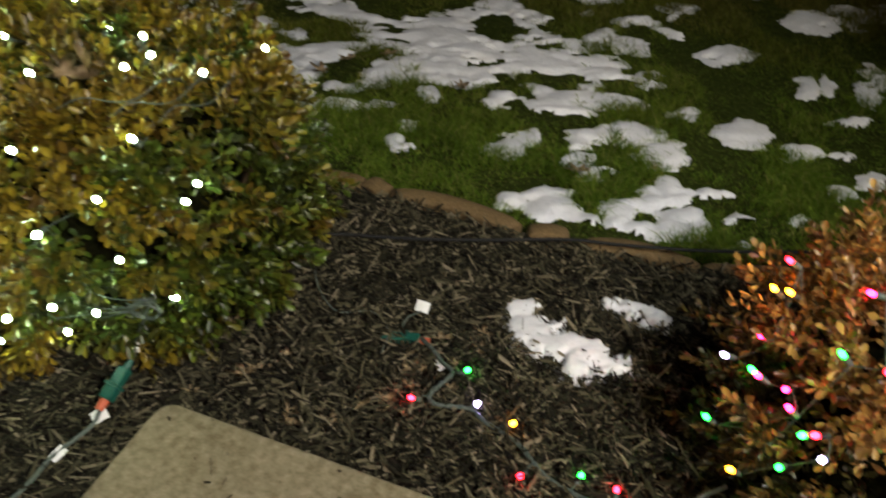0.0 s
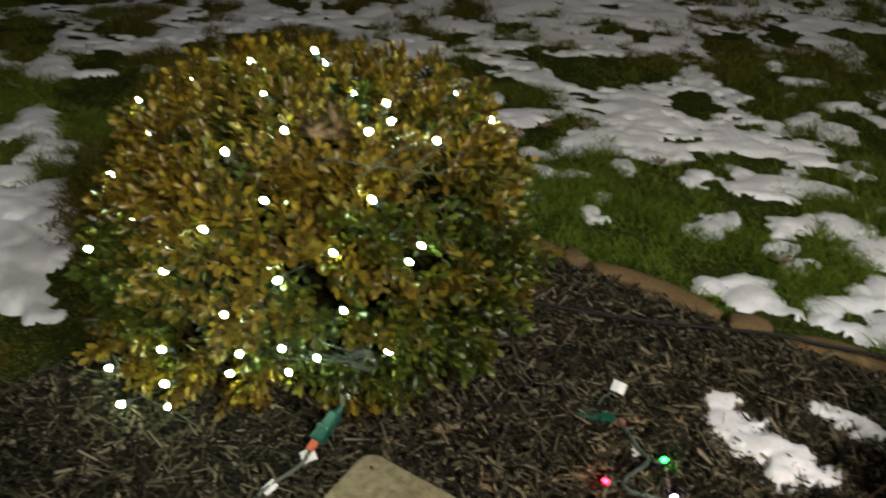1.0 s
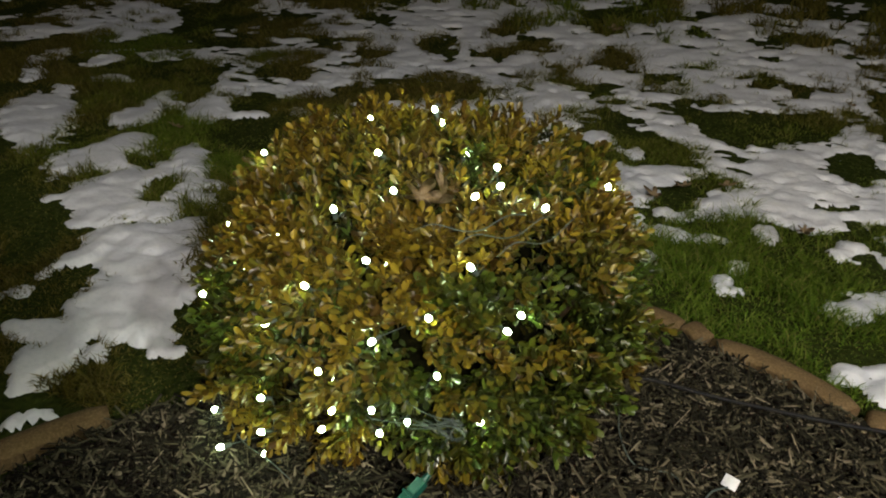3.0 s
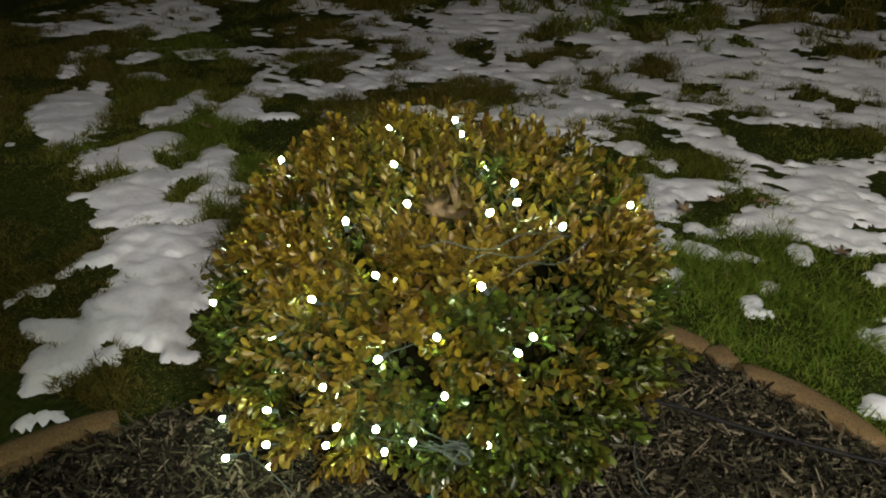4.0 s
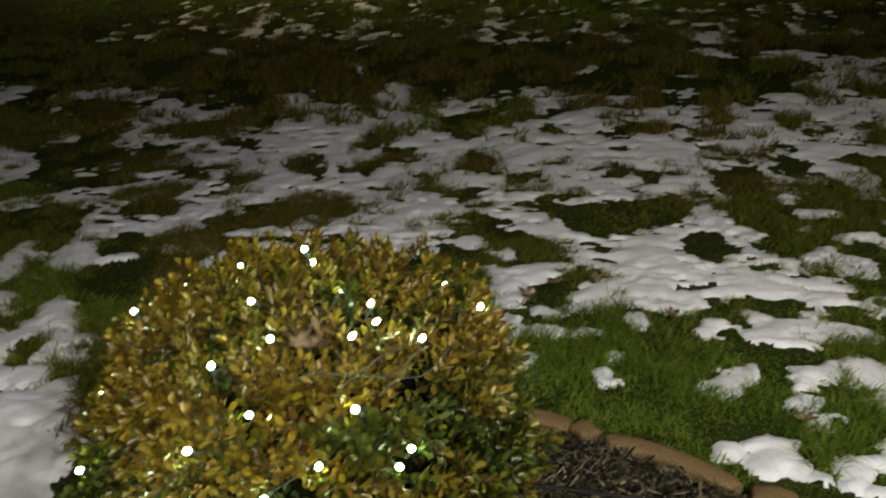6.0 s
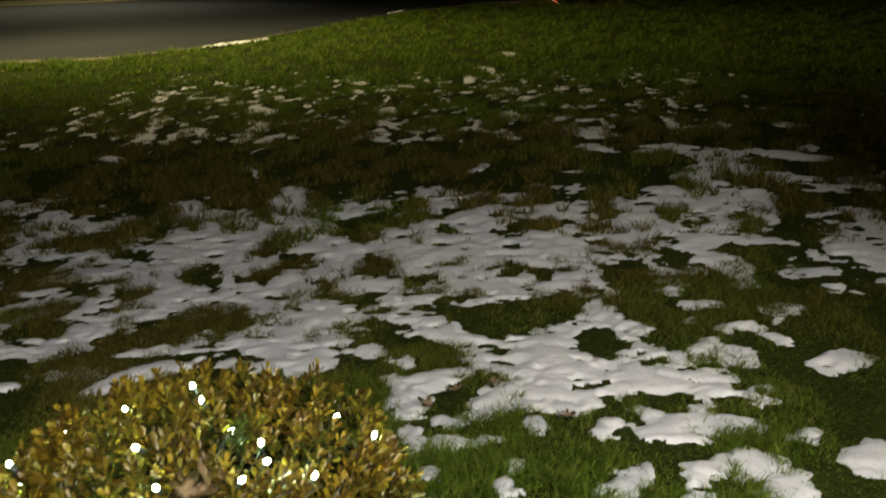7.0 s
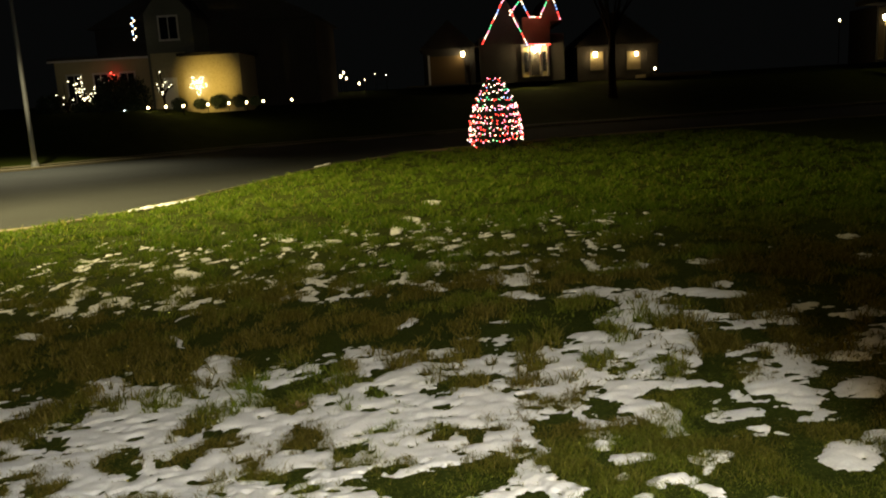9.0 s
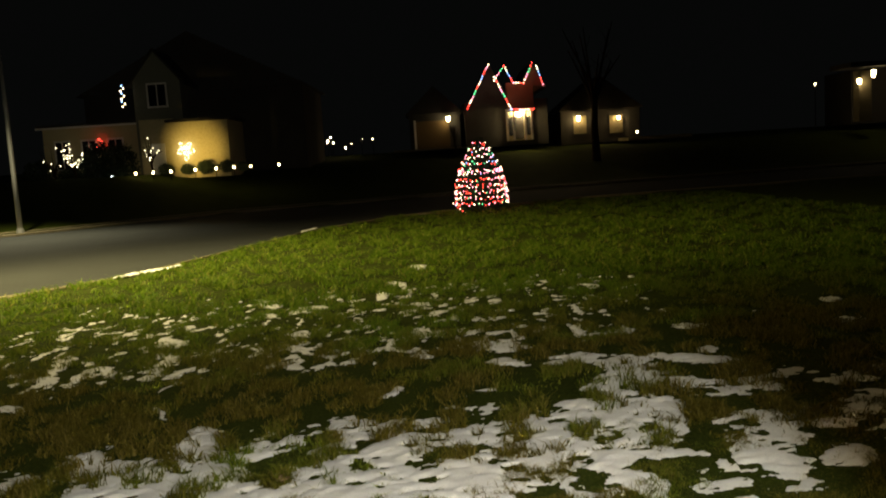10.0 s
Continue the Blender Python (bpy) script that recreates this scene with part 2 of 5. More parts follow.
def lawn_height(x, y):
    return np.interp(y, G_Y, G_Z) + 0.05 * np.clip(x, -3, 3) * smooth(1.9, 4.5, y) * (1 - smooth(8, 20, y))


def kerb_y(x):
    """The near kerb line of the street, which bends away past the lawn."""
    return np.interp(x, [-60, -8.2, -6.7, -4.2, -1.5, 2.7, 7, 60], [2, 16.1, 18.3, 30, 36.0, 38.6, 41, 52])


def far_kerb_y(x):
    return np.interp(x, [-60, -20, -12, 0, 60], [20, 40.5, 48.5, 53, 66])


def full_height(x, y):
    k, f = kerb_y(x), far_kerb_y(x)
    return lawn_height(x, y) - 0.13 * smooth(0, 0.3, y - k) + 0.15 * smooth(0, 0.3, y - f) + 2.45 * smooth(1, 14, y - f) + 0.6 * smooth(14, 30, y - f)


# ---- bed, edging and step ----
def bed_edge(x):
    return np.interp(x, [-2.2, -1.3, -1.15, -0.9, -0.5, -0.2, 0.05, 0.4, 0.55, 0.95, 1.6, 3], [0.4, 1.0, 1.26, 1.7, 2.05, 2.13, 2.09, 1.94, 1.91, 1.82, 1.9, 2.0])


def ground_sheet():
    xs = np.concatenate([-np.geomspace(400, 6.2, 40), np.arange(-6, 6.01, 0.06), np.geomspace(6.2, 400, 40)])
    ys = np.concatenate([-np.geomspace(60, 3.2, 12), np.arange(-3, 9, 0.06), np.geomspace(9, 600, 110)])
    X, Y = np.meshgrid(xs, ys)
    near = (np.abs(X) < 6) & (Y < 12)
    Z = full_height(X, Y) + np.where(near, 0.02 * (fbm(X, Y, 2.2, 3) - 0.5), 0)
    nx, ny = len(xs), len(ys)
    idx = np.arange(nx * ny).reshape(ny, nx)
    f = np.stack([idx[:-1, :-1], idx[:-1, 1:], idx[1:, 1:], idx[1:, :-1]], -1).reshape(-1, 4)
    return array_mesh("ground", np.stack([X, Y, Z], -1).reshape(-1, 3), f, GROUND, smooth=True)


tagged(ground_sheet(), "winter lawn sloping down to the street", "lawn", kind="structure")

def bed_sheet():
    xs, ys = np.arange(-2.2, 2.6, 0.025), np.arange(-0.5, 2.2, 0.025)
    X, Y = np.meshgrid(xs, ys)
    Z = lawn_height(X, Y) + 0.012 + 0.03 * (fbm(X, Y, 9, 5) - 0.5) + 0.02 * (fbm(X, Y, 30, 6) - 0.5)
    keep = (Y < bed_edge(X))
    idx = np.arange(X.size).reshape(X.shape)
    f = np.stack([idx[:-1, :-1], idx[:-1, 1:], idx[1:, 1:], idx[1:, :-1]], -1).reshape(-1, 4)
    f = f[keep.ravel()[f].all(1)]
    return array_mesh("mulch_bed", np.stack([X, Y, Z], -1).reshape(-1, 3), f, MULCH, smooth=True)


tagged(bed_sheet(), "dark shredded bark mulch bed inside the edging", "mulch bed", kind="structure")

step = bmesh.new()
box(step, (1.2, 1.2, 0.12), pose(0, 0, 0))
bmesh.ops.bevel(step, geom=[e for e in step.edges if abs(e.verts[0].co.z - e.verts[1].co.z) > 0.1], offset=0.035, segments=4, affect="EDGES", profile=0.5)
bmesh.ops.bevel(step, geom=[e for e in step.edges if min(v.co.z for v in e.verts) > 0.05], offset=0.008, segments=2, affect="EDGES", profile=0.5)
tagged(part("concrete_step", step, CONCRETE), "worn concrete step with a rounded corner", "step", kind="structure").matrix_world = pose(0.003, 0.474, 0.0, 0, 0, -20)


# ---- shrubs ----
def shrub_radius(z, az, top):
    """Radius of the shrub's outside at a height, with soft lobes."""
    r = np.interp(z / top, [0, 0.15, 0.3, 0.45, 0.6, 0.73, 0.84, 0.92, 0.98, 1.0], [0.40, 0.49, 0.52, 0.51, 0.475, 0.45, 0.39, 0.28, 0.14, 0.0])
    return r


def shrub_points(n, top, rng):
    """Points and outward ways spread evenly over the shrub's outside."""
    zs = np.linspace(0, top, 400)
    r = shrub_radius(zs, 0, top)
    ds = np.hypot(np.gradient(r), np.gradient(zs)) * np.maximum(r, 0.01)
    cum = np.cumsum(ds)
    z = np.interp(rng.rand(n) * cum[-1], cum, zs)
    az = rng.rand(n) * 2 * np.pi
    rad = shrub_radius(z, az, top)
    slope = np.interp(z, zs, np.gradient(r, zs))
    slope = np.clip(slope, -8, 3)
    nrm = np.stack([np.cos(az), np.sin(az), -slope], -1)
    nrm /= np.linalg.norm(nrm, axis=1)[:, None]
    return np.stack([rad * np.cos(az), rad * np.sin(az), z], -1), nrm


def leaves(name, pts, nrm, bronze_and_lit, length, material, parent, rng, per=9):
    """Sprigs of small cupped leaves at points of a shrub."""
    n = len(pts)
    P, N, B = np.repeat(pts, per, 0), np.repeat(nrm, per, 0), np.repeat(bronze_and_lit, per)
    k = np.tile(np.arange(per), n)
    ref = np.where(np.abs(N[:, 2:]) > 0.9, np.array([[1.0, 0, 0]]), np.array([[0, 0, 1.0]]))
    s = np.cross(N, ref)
    s /= np.linalg.norm(s, axis=1)[:, None]
    u = np.cross(s, N)
    a = k * 2.4 + np.repeat(rng.rand(n) * 6.28, per) + rng.randn(n * per) * 0.3
    out = np.cos(a)[:, None] * s + np.sin(a)[:, None] * u
    lift = np.interp(k, [0, per - 1], [1.7, 0.15])[:, None] + 0.25 * rng.randn(n * per, 1)
    d = out + N * lift
    d /= np.linalg.norm(d, axis=1)[:, None]
    w = np.cross(d, N + 0.3 * rng.randn(n * per, 3))
    w /= np.linalg.norm(w, axis=1)[:, None]
    c = np.cross(w, d)
    L = length * (0.7 + 0.6 * rng.rand(n * per, 1))
    base = P - N * (np.interp(k, [0, per - 1], [0.0, 1.9])[:, None] * length) + d * 0.12 * L
    W = 0.26 * L
    mid = base + 0.55 * L * d - 0.06 * L * c
    rim = [base + t * L * d + e * W * w + h * L * c for t, e, h in ((0, 0, 0), (0.3, 0.62, 0.04), (0.62, 1, 0.08), (0.9, 0.66, 0.05), (1.0, 0, 0), (0.9, -0.66, 0.05), (0.62, -1, 0.08), (0.3, -0.62, 0.04))]
    v = np.stack(rim + [mid], 1)
    i = np.arange(n * per)[:, None] * 9
    f = np.concatenate([i + np.array([[q, (q + 1) % 8, 8]]) for q in range(8)])
    return array_mesh(name, v.reshape(-1, 3), f, material, parent, attr=("bronze_and_lit", np.repeat(B * 1.0, 9)))


def shrub(name, place, top, scale, material, label, seed, sprigs, bias, lights, leaf=0.0215, loose=1.0):
    rng = np.random.RandomState(seed)
    ob = empty(name, place)
    tagged(ob, label, "shrub")
    pts, nrm = shrub_points(sprigs, top, rng)
    az = np.arctan2(pts[:, 1], pts[:, 0])
    lump = fbm(az * 1.3 + 5, pts[:, 2] * 5, 1.6, seed) - 0.5
    fine = fbm(az * 3 + 2, pts[:, 2] * 12, 2.5, seed + 8, 3) - 0.5
    depth = rng.rand(sprigs) ** 1.5 * 0.10
    # branch tips stand out in tufts a hand's width across, with dark gaps between them
    arc = az * np.maximum(np.hypot(pts[:, 0], pts[:, 1]), 0.15)
    tips = fbm(arc + 3 + 0.3 * pts[:, 0], pts[:, 2] + 0.9 * pts[:, 1] * smooth(0.5, 0.6, pts[:, 2]), 15, seed + 21, 3)
    depth = depth + 0.085 * smooth(0.52, 0.38, tips)
    P = pts * np.array([scale, scale, 1])
    # the foliage comes out as far as the bulbs that sit in it
    push, weight = np.zeros(sprigs), np.full(sprigs, 0.12)
    for q in np.array(lights):
        d2 = ((P - q) ** 2).sum(1)
        near = np.argmin(d2)
        w = np.exp(-d2 / 0.085 ** 2)
        push += w * np.clip((q - P[near]) @ nrm[near], -0.095, 0.07)
        weight += w
    P = P + nrm * (push / weight + loose * (0.05 * lump + 0.15 * fine - depth) + 0.012)[:, None]
    free = tips > 0.395 + 0.04 * rng.rand(sprigs)
    for q in np.array(lights):
        v = P - q
        along = (v * nrm).sum(1)
        aside = np.linalg.norm(v - nrm * along[:, None], axis=1)
        free &= ~((aside < 0.024 + 0.4 * np.clip(along, 0, 0.03)) & (along > -0.022) & (along < 0.12))
    pts, nrm, P, depth = pts[free], nrm[free], P[free], depth[free]
    sprigs = len(P)
    P[:, 2] = np.maximum(P[:, 2], 0.03)
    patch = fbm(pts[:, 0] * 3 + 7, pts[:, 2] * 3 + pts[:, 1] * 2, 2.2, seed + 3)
    # deeper sprigs take the darker green, which paints shade between the branch tips
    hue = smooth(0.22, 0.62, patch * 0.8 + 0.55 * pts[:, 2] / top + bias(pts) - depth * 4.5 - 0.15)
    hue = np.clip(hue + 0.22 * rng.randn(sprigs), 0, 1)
    # sprigs on the side towards the step are parts of their own, the rest is joined
    facing = nrm @ np.array([0.15, -0.85, 0.5]) - depth * 6 + 0.3 * rng.rand(sprigs)
    own = np.argsort(-facing)[:280]
    rest = np.setdiff1d(np.arange(sprigs), own)
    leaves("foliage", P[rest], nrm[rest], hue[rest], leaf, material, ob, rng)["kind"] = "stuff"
    shapes = []
    for k in range(10):
        o = leaves("leaf_sprig", np.zeros((1, 3)), np.array([[0.0, 0.0, 1.0]]), np.array([k / 9]), leaf, material, None, rng)
        shapes.append(o.data)
        bpy.data.objects.remove(o)
    for i in own:
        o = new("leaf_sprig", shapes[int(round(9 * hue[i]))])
        o.parent = ob
        o.matrix_local = Matrix.LocRotScale(P[i], Vector(nrm[i]).to_track_quat("Z", "Y") @ Euler((0, 0, rng.rand() * 6.28)).to_quaternion(), None)
    # near-black blob that stands for the shade deep inside
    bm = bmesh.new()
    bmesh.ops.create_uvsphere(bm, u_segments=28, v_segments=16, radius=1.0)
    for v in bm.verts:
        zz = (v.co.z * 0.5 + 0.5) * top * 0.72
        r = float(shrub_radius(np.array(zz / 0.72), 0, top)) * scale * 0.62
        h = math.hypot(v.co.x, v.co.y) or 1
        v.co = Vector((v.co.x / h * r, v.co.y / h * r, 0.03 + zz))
    part("shade_core", bm, CORE, ob)
    for k in range(14):
        a = k * 2.4
        r0, r1 = 0.04 + 0.012 * k, (0.22 + 0.012 * k) * scale
        tube("stem", spline([(r0 * math.cos(a), r0 * math.sin(a), -0.02), (0.7 * r1 * math.cos(a + 0.3), 0.7 * r1 * math.sin(a + 0.3), 0.12), (r1 * math.cos(a + 0.4), r1 * math.sin(a + 0.4), 0.5 * top)], 4), 0.009, TWIG, ob, 5)
    return ob


# bulbs of the white string, from the foot of the boxwood up to its top
LOW_BULBS = [(-0.392, -0.337, 0.325), (-0.17, -0.428, 0.381), (-0.26, -0.397, 0.288), (0.14, -0.339, 0.428), (0.271, -0.247, 0.371), (0.288, -0.214, 0.393), (0.049, -0.4, 0.386), (-0.041, -0.456, 0.324), (0.162, -0.343, 0.293), (-0.196, -0.439, 0.182), (-0.021, -0.448, 0.222), (0.072, -0.455, 0.264), (0.126, -0.407, 0.211), (0.26, -0.357, 0.22), (-0.18, -0.473, 0.121), (-0.038, -0.464, 0.178), (0.069, -0.419, 0.168), (-0.274, -0.497, 0.06), (-0.189, -0.46, 0.04), (-0.345, -0.415, 0.07)]
HIGH_BULBS = [(-0.358, 0.106, 0.531), (-0.193, 0.092, 0.602), (-0.118, -0.024, 0.583), (-0.445, 0.017, 0.496), (-0.353, -0.114, 0.494), (-0.034, -0.123, 0.557), (-0.406, -0.195, 0.423), (-0.128, -0.212, 0.536), (-0.08, 0.209, 0.601), (-0.035, 0.144, 0.603), (0.157, -0.02, 0.605), (0.175, -0.048, 0.578), (0.146, -0.121, 0.584), (0.286, 0.12, 0.585), (0.363, 0.16, 0.515), (0.424, 0.174, 0.339), (0.274, -0.046, 0.547), (-0.016, -0.29, 0.488), (0.199, -0.277, 0.523), (-0.104, -0.381, 0.46)]
DEEP_BULBS = [(-0.26, -0.22, 0.45), (-0.34, -0.25, 0.36), (0.06, 0.06, 0.575)]
# bulbs of the coloured string: bearing, distance from the stem, height, colour
COLOUR_BULBS = [(160, 0.36, 0.43, "o"), (164, 0.34, 0.45, "o"), (156, 0.35, 0.48, "r"), (175, 0.38, 0.40, "p"), (169, 0.41, 0.31, "v"), (180, 0.39, 0.35, "g"), (-177, 0.39, 0.36, "p"), (-169, 0.38, 0.39, "p"), (-164, 0.39, 0.38, "p"), (179, 0.43, 0.22, "g"), (-158, 0.39, 0.37, "g"), (-156, 0.38, 0.38, "r"), (-152, 0.39, 0.36, "v"), (-158, 0.41, 0.30, "g"), (-166, 0.43, 0.22, "o"), (-165, 0.33, 0.48, "g"), (-155, 0.31, 0.50, "r"), (178, 0.25, 0.53, "p"), (150, 0.2, 0.55, "o"), (-120, 0.25, 0.54, "g")]
BUSH = (-0.61, 1.72, 0.0)
TOP = 0.645
shrub("boxwood_shrub", BUSH, TOP, 1.0, BOX_LEAF, "rounded boxwood shrub with bronzed winter leaves", 4, 7800, lambda p: 0.02 - 0.2 * smooth(-0.1, 0.5, p[:, 0]) * smooth(0.62, 0.5, p[:, 2]) - 0.04 * smooth(0.5, 0.3, p[:, 2]) + 0.5 * smooth(0.2, 0.08, p[:, 2]), LOW_BULBS + HIGH_BULBS, 0.0235)
# the barberry's lamplit crown and dark foot are put into its leaf colour
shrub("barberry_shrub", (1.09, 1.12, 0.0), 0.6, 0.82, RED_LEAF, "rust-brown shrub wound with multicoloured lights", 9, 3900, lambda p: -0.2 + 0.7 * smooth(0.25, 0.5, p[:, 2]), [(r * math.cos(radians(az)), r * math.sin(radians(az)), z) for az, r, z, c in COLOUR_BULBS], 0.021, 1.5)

# ---- street, kerb and pavement ----
def band(name, low, high, x0, x1, lift, material, nx=90, ny=40):
    """A strip of the ground between two lines."""
    X = np.linspace(x0, x1, nx)[None, :].repeat(ny, 0)
    t = np.linspace(0, 1, ny)[:, None]
    Y = low(X) * (1 - t) + high(X) * t
    Z = full_height(X, Y) + lift
    idx = np.arange(X.size).reshape(X.shape)
    f = np.stack([idx[:-1, :-1], idx[:-1, 1:], idx[1:, 1:], idx[1:, :-1]], -1).reshape(-1, 4)
    return array_mesh(name, np.stack([X, Y, Z], -1).reshape(-1, 3), f, material, smooth=True)


tagged(band("road", lambda x: kerb_y(x) + 0.31, lambda x: far_kerb_y(x) - 0.02, -60, 60, 0.03, ASPHALT), "wet dark asphalt street bending round the lawn", "road", kind="structure")
tagged(band("pavement", lambda x: far_kerb_y(x) + 0.5, lambda x: far_kerb_y(x) + 1.3, -58, 58, 0.05, CONCRETE, 90, 4), "narrow pale concrete pavement beyond the street", "pavement", kind="structure")
for side, line, lift in (("near", kerb_y, 0.02), ("far", far_kerb_y, 0.02)):
    xs = np.concatenate([np.arange(-40, -9, 2.0), np.arange(-9, 3, 0.3), np.arange(3, 50, 2.0)])
    ys = line(xs) + (0.16 if side == "near" else 0.1)
    zs = lawn_height(xs, ys)
    bm = bmesh.new()
    rings = []
    for x, y, z in zip(xs, ys, zs):
        rings.append([bm.verts.new((x, y + dy, z + dz)) for dy, dz in ((-0.15, -0.2), (-0.15, 0.0), (-0.12, 0.025), (0.1, 0.025), (0.14, 0.0), (0.16, -0.2))])
    for a, b in zip(rings, rings[1:]):
        for k in range(5):
            bm.faces.new((a[k], b[k], b[k + 1], a[k + 1]))
    tagged(part("kerb", bm, CONCRETE), "low rounded concrete kerb along the street", "kerb", kind="structure")

# ---- snow: thin melting patches, and grass tufts that have melted through; each is (x, y, half length, half breadth, turn) ----
SNOW_BEHIND = [(-2.8, 2.61, 0.4, 0.13, -46), (-3.05, 2.99, 0.13, 0.05, -46), (-2.63, 2.4, 0.13, 0.08, -38), (-3.79, 4.13, 0.21, 0.18, -41), (-3.92, 4.54, 0.37, 0.21, -47), (-3.63, 3.48, 0.22, 0.05, -70), (-3.37, 3.57, 0.14, 0.07, -80), (-3.38, 3.16, 0.15, 0.05, -57), (-3.05, 3.32, 0.09, 0.08, 24), (-2.53, 2.98, 0.3, 0.09, -70), (-2.5, 2.8, 0.11, 0.06, -47), (-2.49, 3.1, 0.08, 0.06, 13), (-2.52, 3.65, 0.28, 0.09, -62), (-2.37, 3.28, 0.23, 0.08, -82), (-2.27, 3.04, 0.12, 0.07, -81), (-2.3, 3.65, 0.14, 0.13, 15), (-2.14, 3.67, 0.15, 0.11, -81), (-2.11, 3.12, 0.09, 0.05, 29), (-2.14, 3.9, 0.22, 0.08, -85), (-2.26, 4.25, 0.2, 0.09, 72)]
SNOW_BEHIND_MORE = [(-2.35, 4.65, 0.22, 0.1, -62), (-2.64, 5.02, 0.35, 0.14, -61), (-2.24, 5.07, 0.43, 0.17, -78), (-1.92, 4.66, 0.39, 0.15, -76), (-1.94, 4.25, 0.23, 0.09, 65), (-1.84, 5.03, 0.57, 0.13, -69), (-2.78, 4.55, 0.12, 0.08, 16)]
SNOW_BESIDE = [(-2.24, 2.38, 0.23, 0.14, 84), (-2.26, 2.56, 0.13, 0.1, -39), (-2.27, 2.24, 0.11, 0.09, 7), (-1.96, 2.13, 0.21, 0.16, -62), (-1.85, 2.28, 0.2, 0.12, -48), (-1.9, 2.48, 0.23, 0.07, -53), (-1.73, 2.33, 0.07, 0.06, -4), (-1.81, 2.01, 0.14, 0.06, 40), (-1.67, 2.21, 0.07, 0.05, 24), (-1.71, 2.06, 0.08, 0.06, -84), (-1.64, 1.88, 0.19, 0.09, 21), (-1.74, 1.75, 0.11, 0.05, 69), (-1.58, 1.97, 0.12, 0.05, -84), (-1.5, 1.86, 0.1, 0.05, 46), (-1.54, 1.76, 0.14, 0.09, 11), (-1.49, 1.62, 0.14, 0.1, -27), (-1.45, 1.69, 0.1, 0.08, -21), (-1.45, 1.52, 0.08, 0.06, -5), (-1.41, 1.42, 0.03, 0.02, -34), (-1.38, 1.55, 0.09, 0.07, 0)]
SNOW_BESIDE_MORE = [(-1.28, 1.5, 0.05, 0.04, -41), (-1.57, 1.51, 0.06, 0.03, -42), (-1.53, 1.43, 0.08, 0.04, 77), (-1.62, 1.41, 0.07, 0.05, -12), (-1.51, 1.34, 0.07, 0.05, -5), (-1.53, 1.29, 0.09, 0.06, -24), (-1.51, 1.38, 0.04, 0.03, -24), (-1.34, 1.72, 0.04, 0.03, -88), (-1.47, 1.91, 0.05, 0.02, 37), (-1.37, 1.16, 0.05, 0.02, 56)]
SNOW_OPEN = [(-1.77, 5.4, 0.39, 0.19, -71), (-1.5, 5.57, 0.31, 0.23, -77), (-1.57, 4.96, 0.26, 0.13, 62), (-1.16, 5.14, 0.24, 0.21, 90), (-1.3, 4.65, 0.2, 0.14, 23), (-1.13, 4.66, 0.16, 0.12, 26), (-0.96, 4.93, 0.17, 0.11, 24), (-1.34, 4.36, 0.13, 0.09, 29), (-0.76, 4.6, 0.18, 0.12, 26), (-0.64, 5.02, 0.35, 0.16, -82), (-0.52, 5.3, 0.34, 0.16, -85), (-0.43, 4.88, 0.27, 0.21, 44), (-0.26, 4.54, 0.31, 0.24, 52), (-0.16, 4.97, 0.4, 0.18, -89), (-0.1, 5.48, 0.28, 0.16, 85), (-0.1, 4.35, 0.24, 0.14, 33), (0.15, 4.88, 0.24, 0.17, 47), (0.3, 4.65, 0.19, 0.12, 37), (0.29, 5.35, 0.25, 0.17, 66), (0.55, 5.81, 0.18, 0.12, 67)]
SNOW_OPEN_MORE = [(0.52, 4.91, 0.19, 0.11, 33), (0.62, 5.25, 0.2, 0.1, 28), (0.43, 4.52, 0.23, 0.08, 24), (0.04, 4.27, 0.13, 0.05, 26), (0.78, 5.76, 0.32, 0.09, 84), (-0.9, 4.16, 0.16, 0.11, -32), (-0.91, 3.95, 0.2, 0.1, -35), (-0.79, 3.91, 0.16, 0.08, -34), (-0.55, 4.31, 0.11, 0.06, 27), (-0.6, 4.03, 0.08, 0.05, -47)]
SNOW_BAND = [(-0.44, 3.98, 0.14, 0.1, -29), (-0.31, 3.82, 0.15, 0.08, -65), (-0.2, 3.73, 0.18, 0.08, -55), (-0.1, 3.56, 0.16, 0.09, -64), (-0.29, 3.3, 0.14, 0.06, 29), (-0.19, 3.29, 0.13, 0.05, 27), (0.04, 3.51, 0.16, 0.11, 51), (0.14, 3.69, 0.15, 0.1, 40), (0.3, 3.73, 0.16, 0.1, 71), (0.15, 3.49, 0.19, 0.09, 30), (0.3, 3.41, 0.17, 0.11, 45), (-0.01, 3.16, 0.13, 0.08, 38), (0.1, 3.16, 0.13, 0.08, 36), (0.02, 3.03, 0.13, 0.04, 27), (0.22, 3.14, 0.12, 0.07, 46), (0.38, 3.19, 0.17, 0.08, 30), (0.36, 3.07, 0.1, 0.03, 26), (0.56, 3.32, 0.13, 0.08, 63), (0.51, 3.47, 0.1, 0.06, 47), (0.45, 4.08, 0.15, 0.04, 66)]
SNOW_BAND_MORE = [(0.54, 3.83, 0.25, 0.04, 86), (-0.16, 2.9, 0.07, 0.03, -13), (-0.3, 3.01, 0.04, 0.02, 33)]
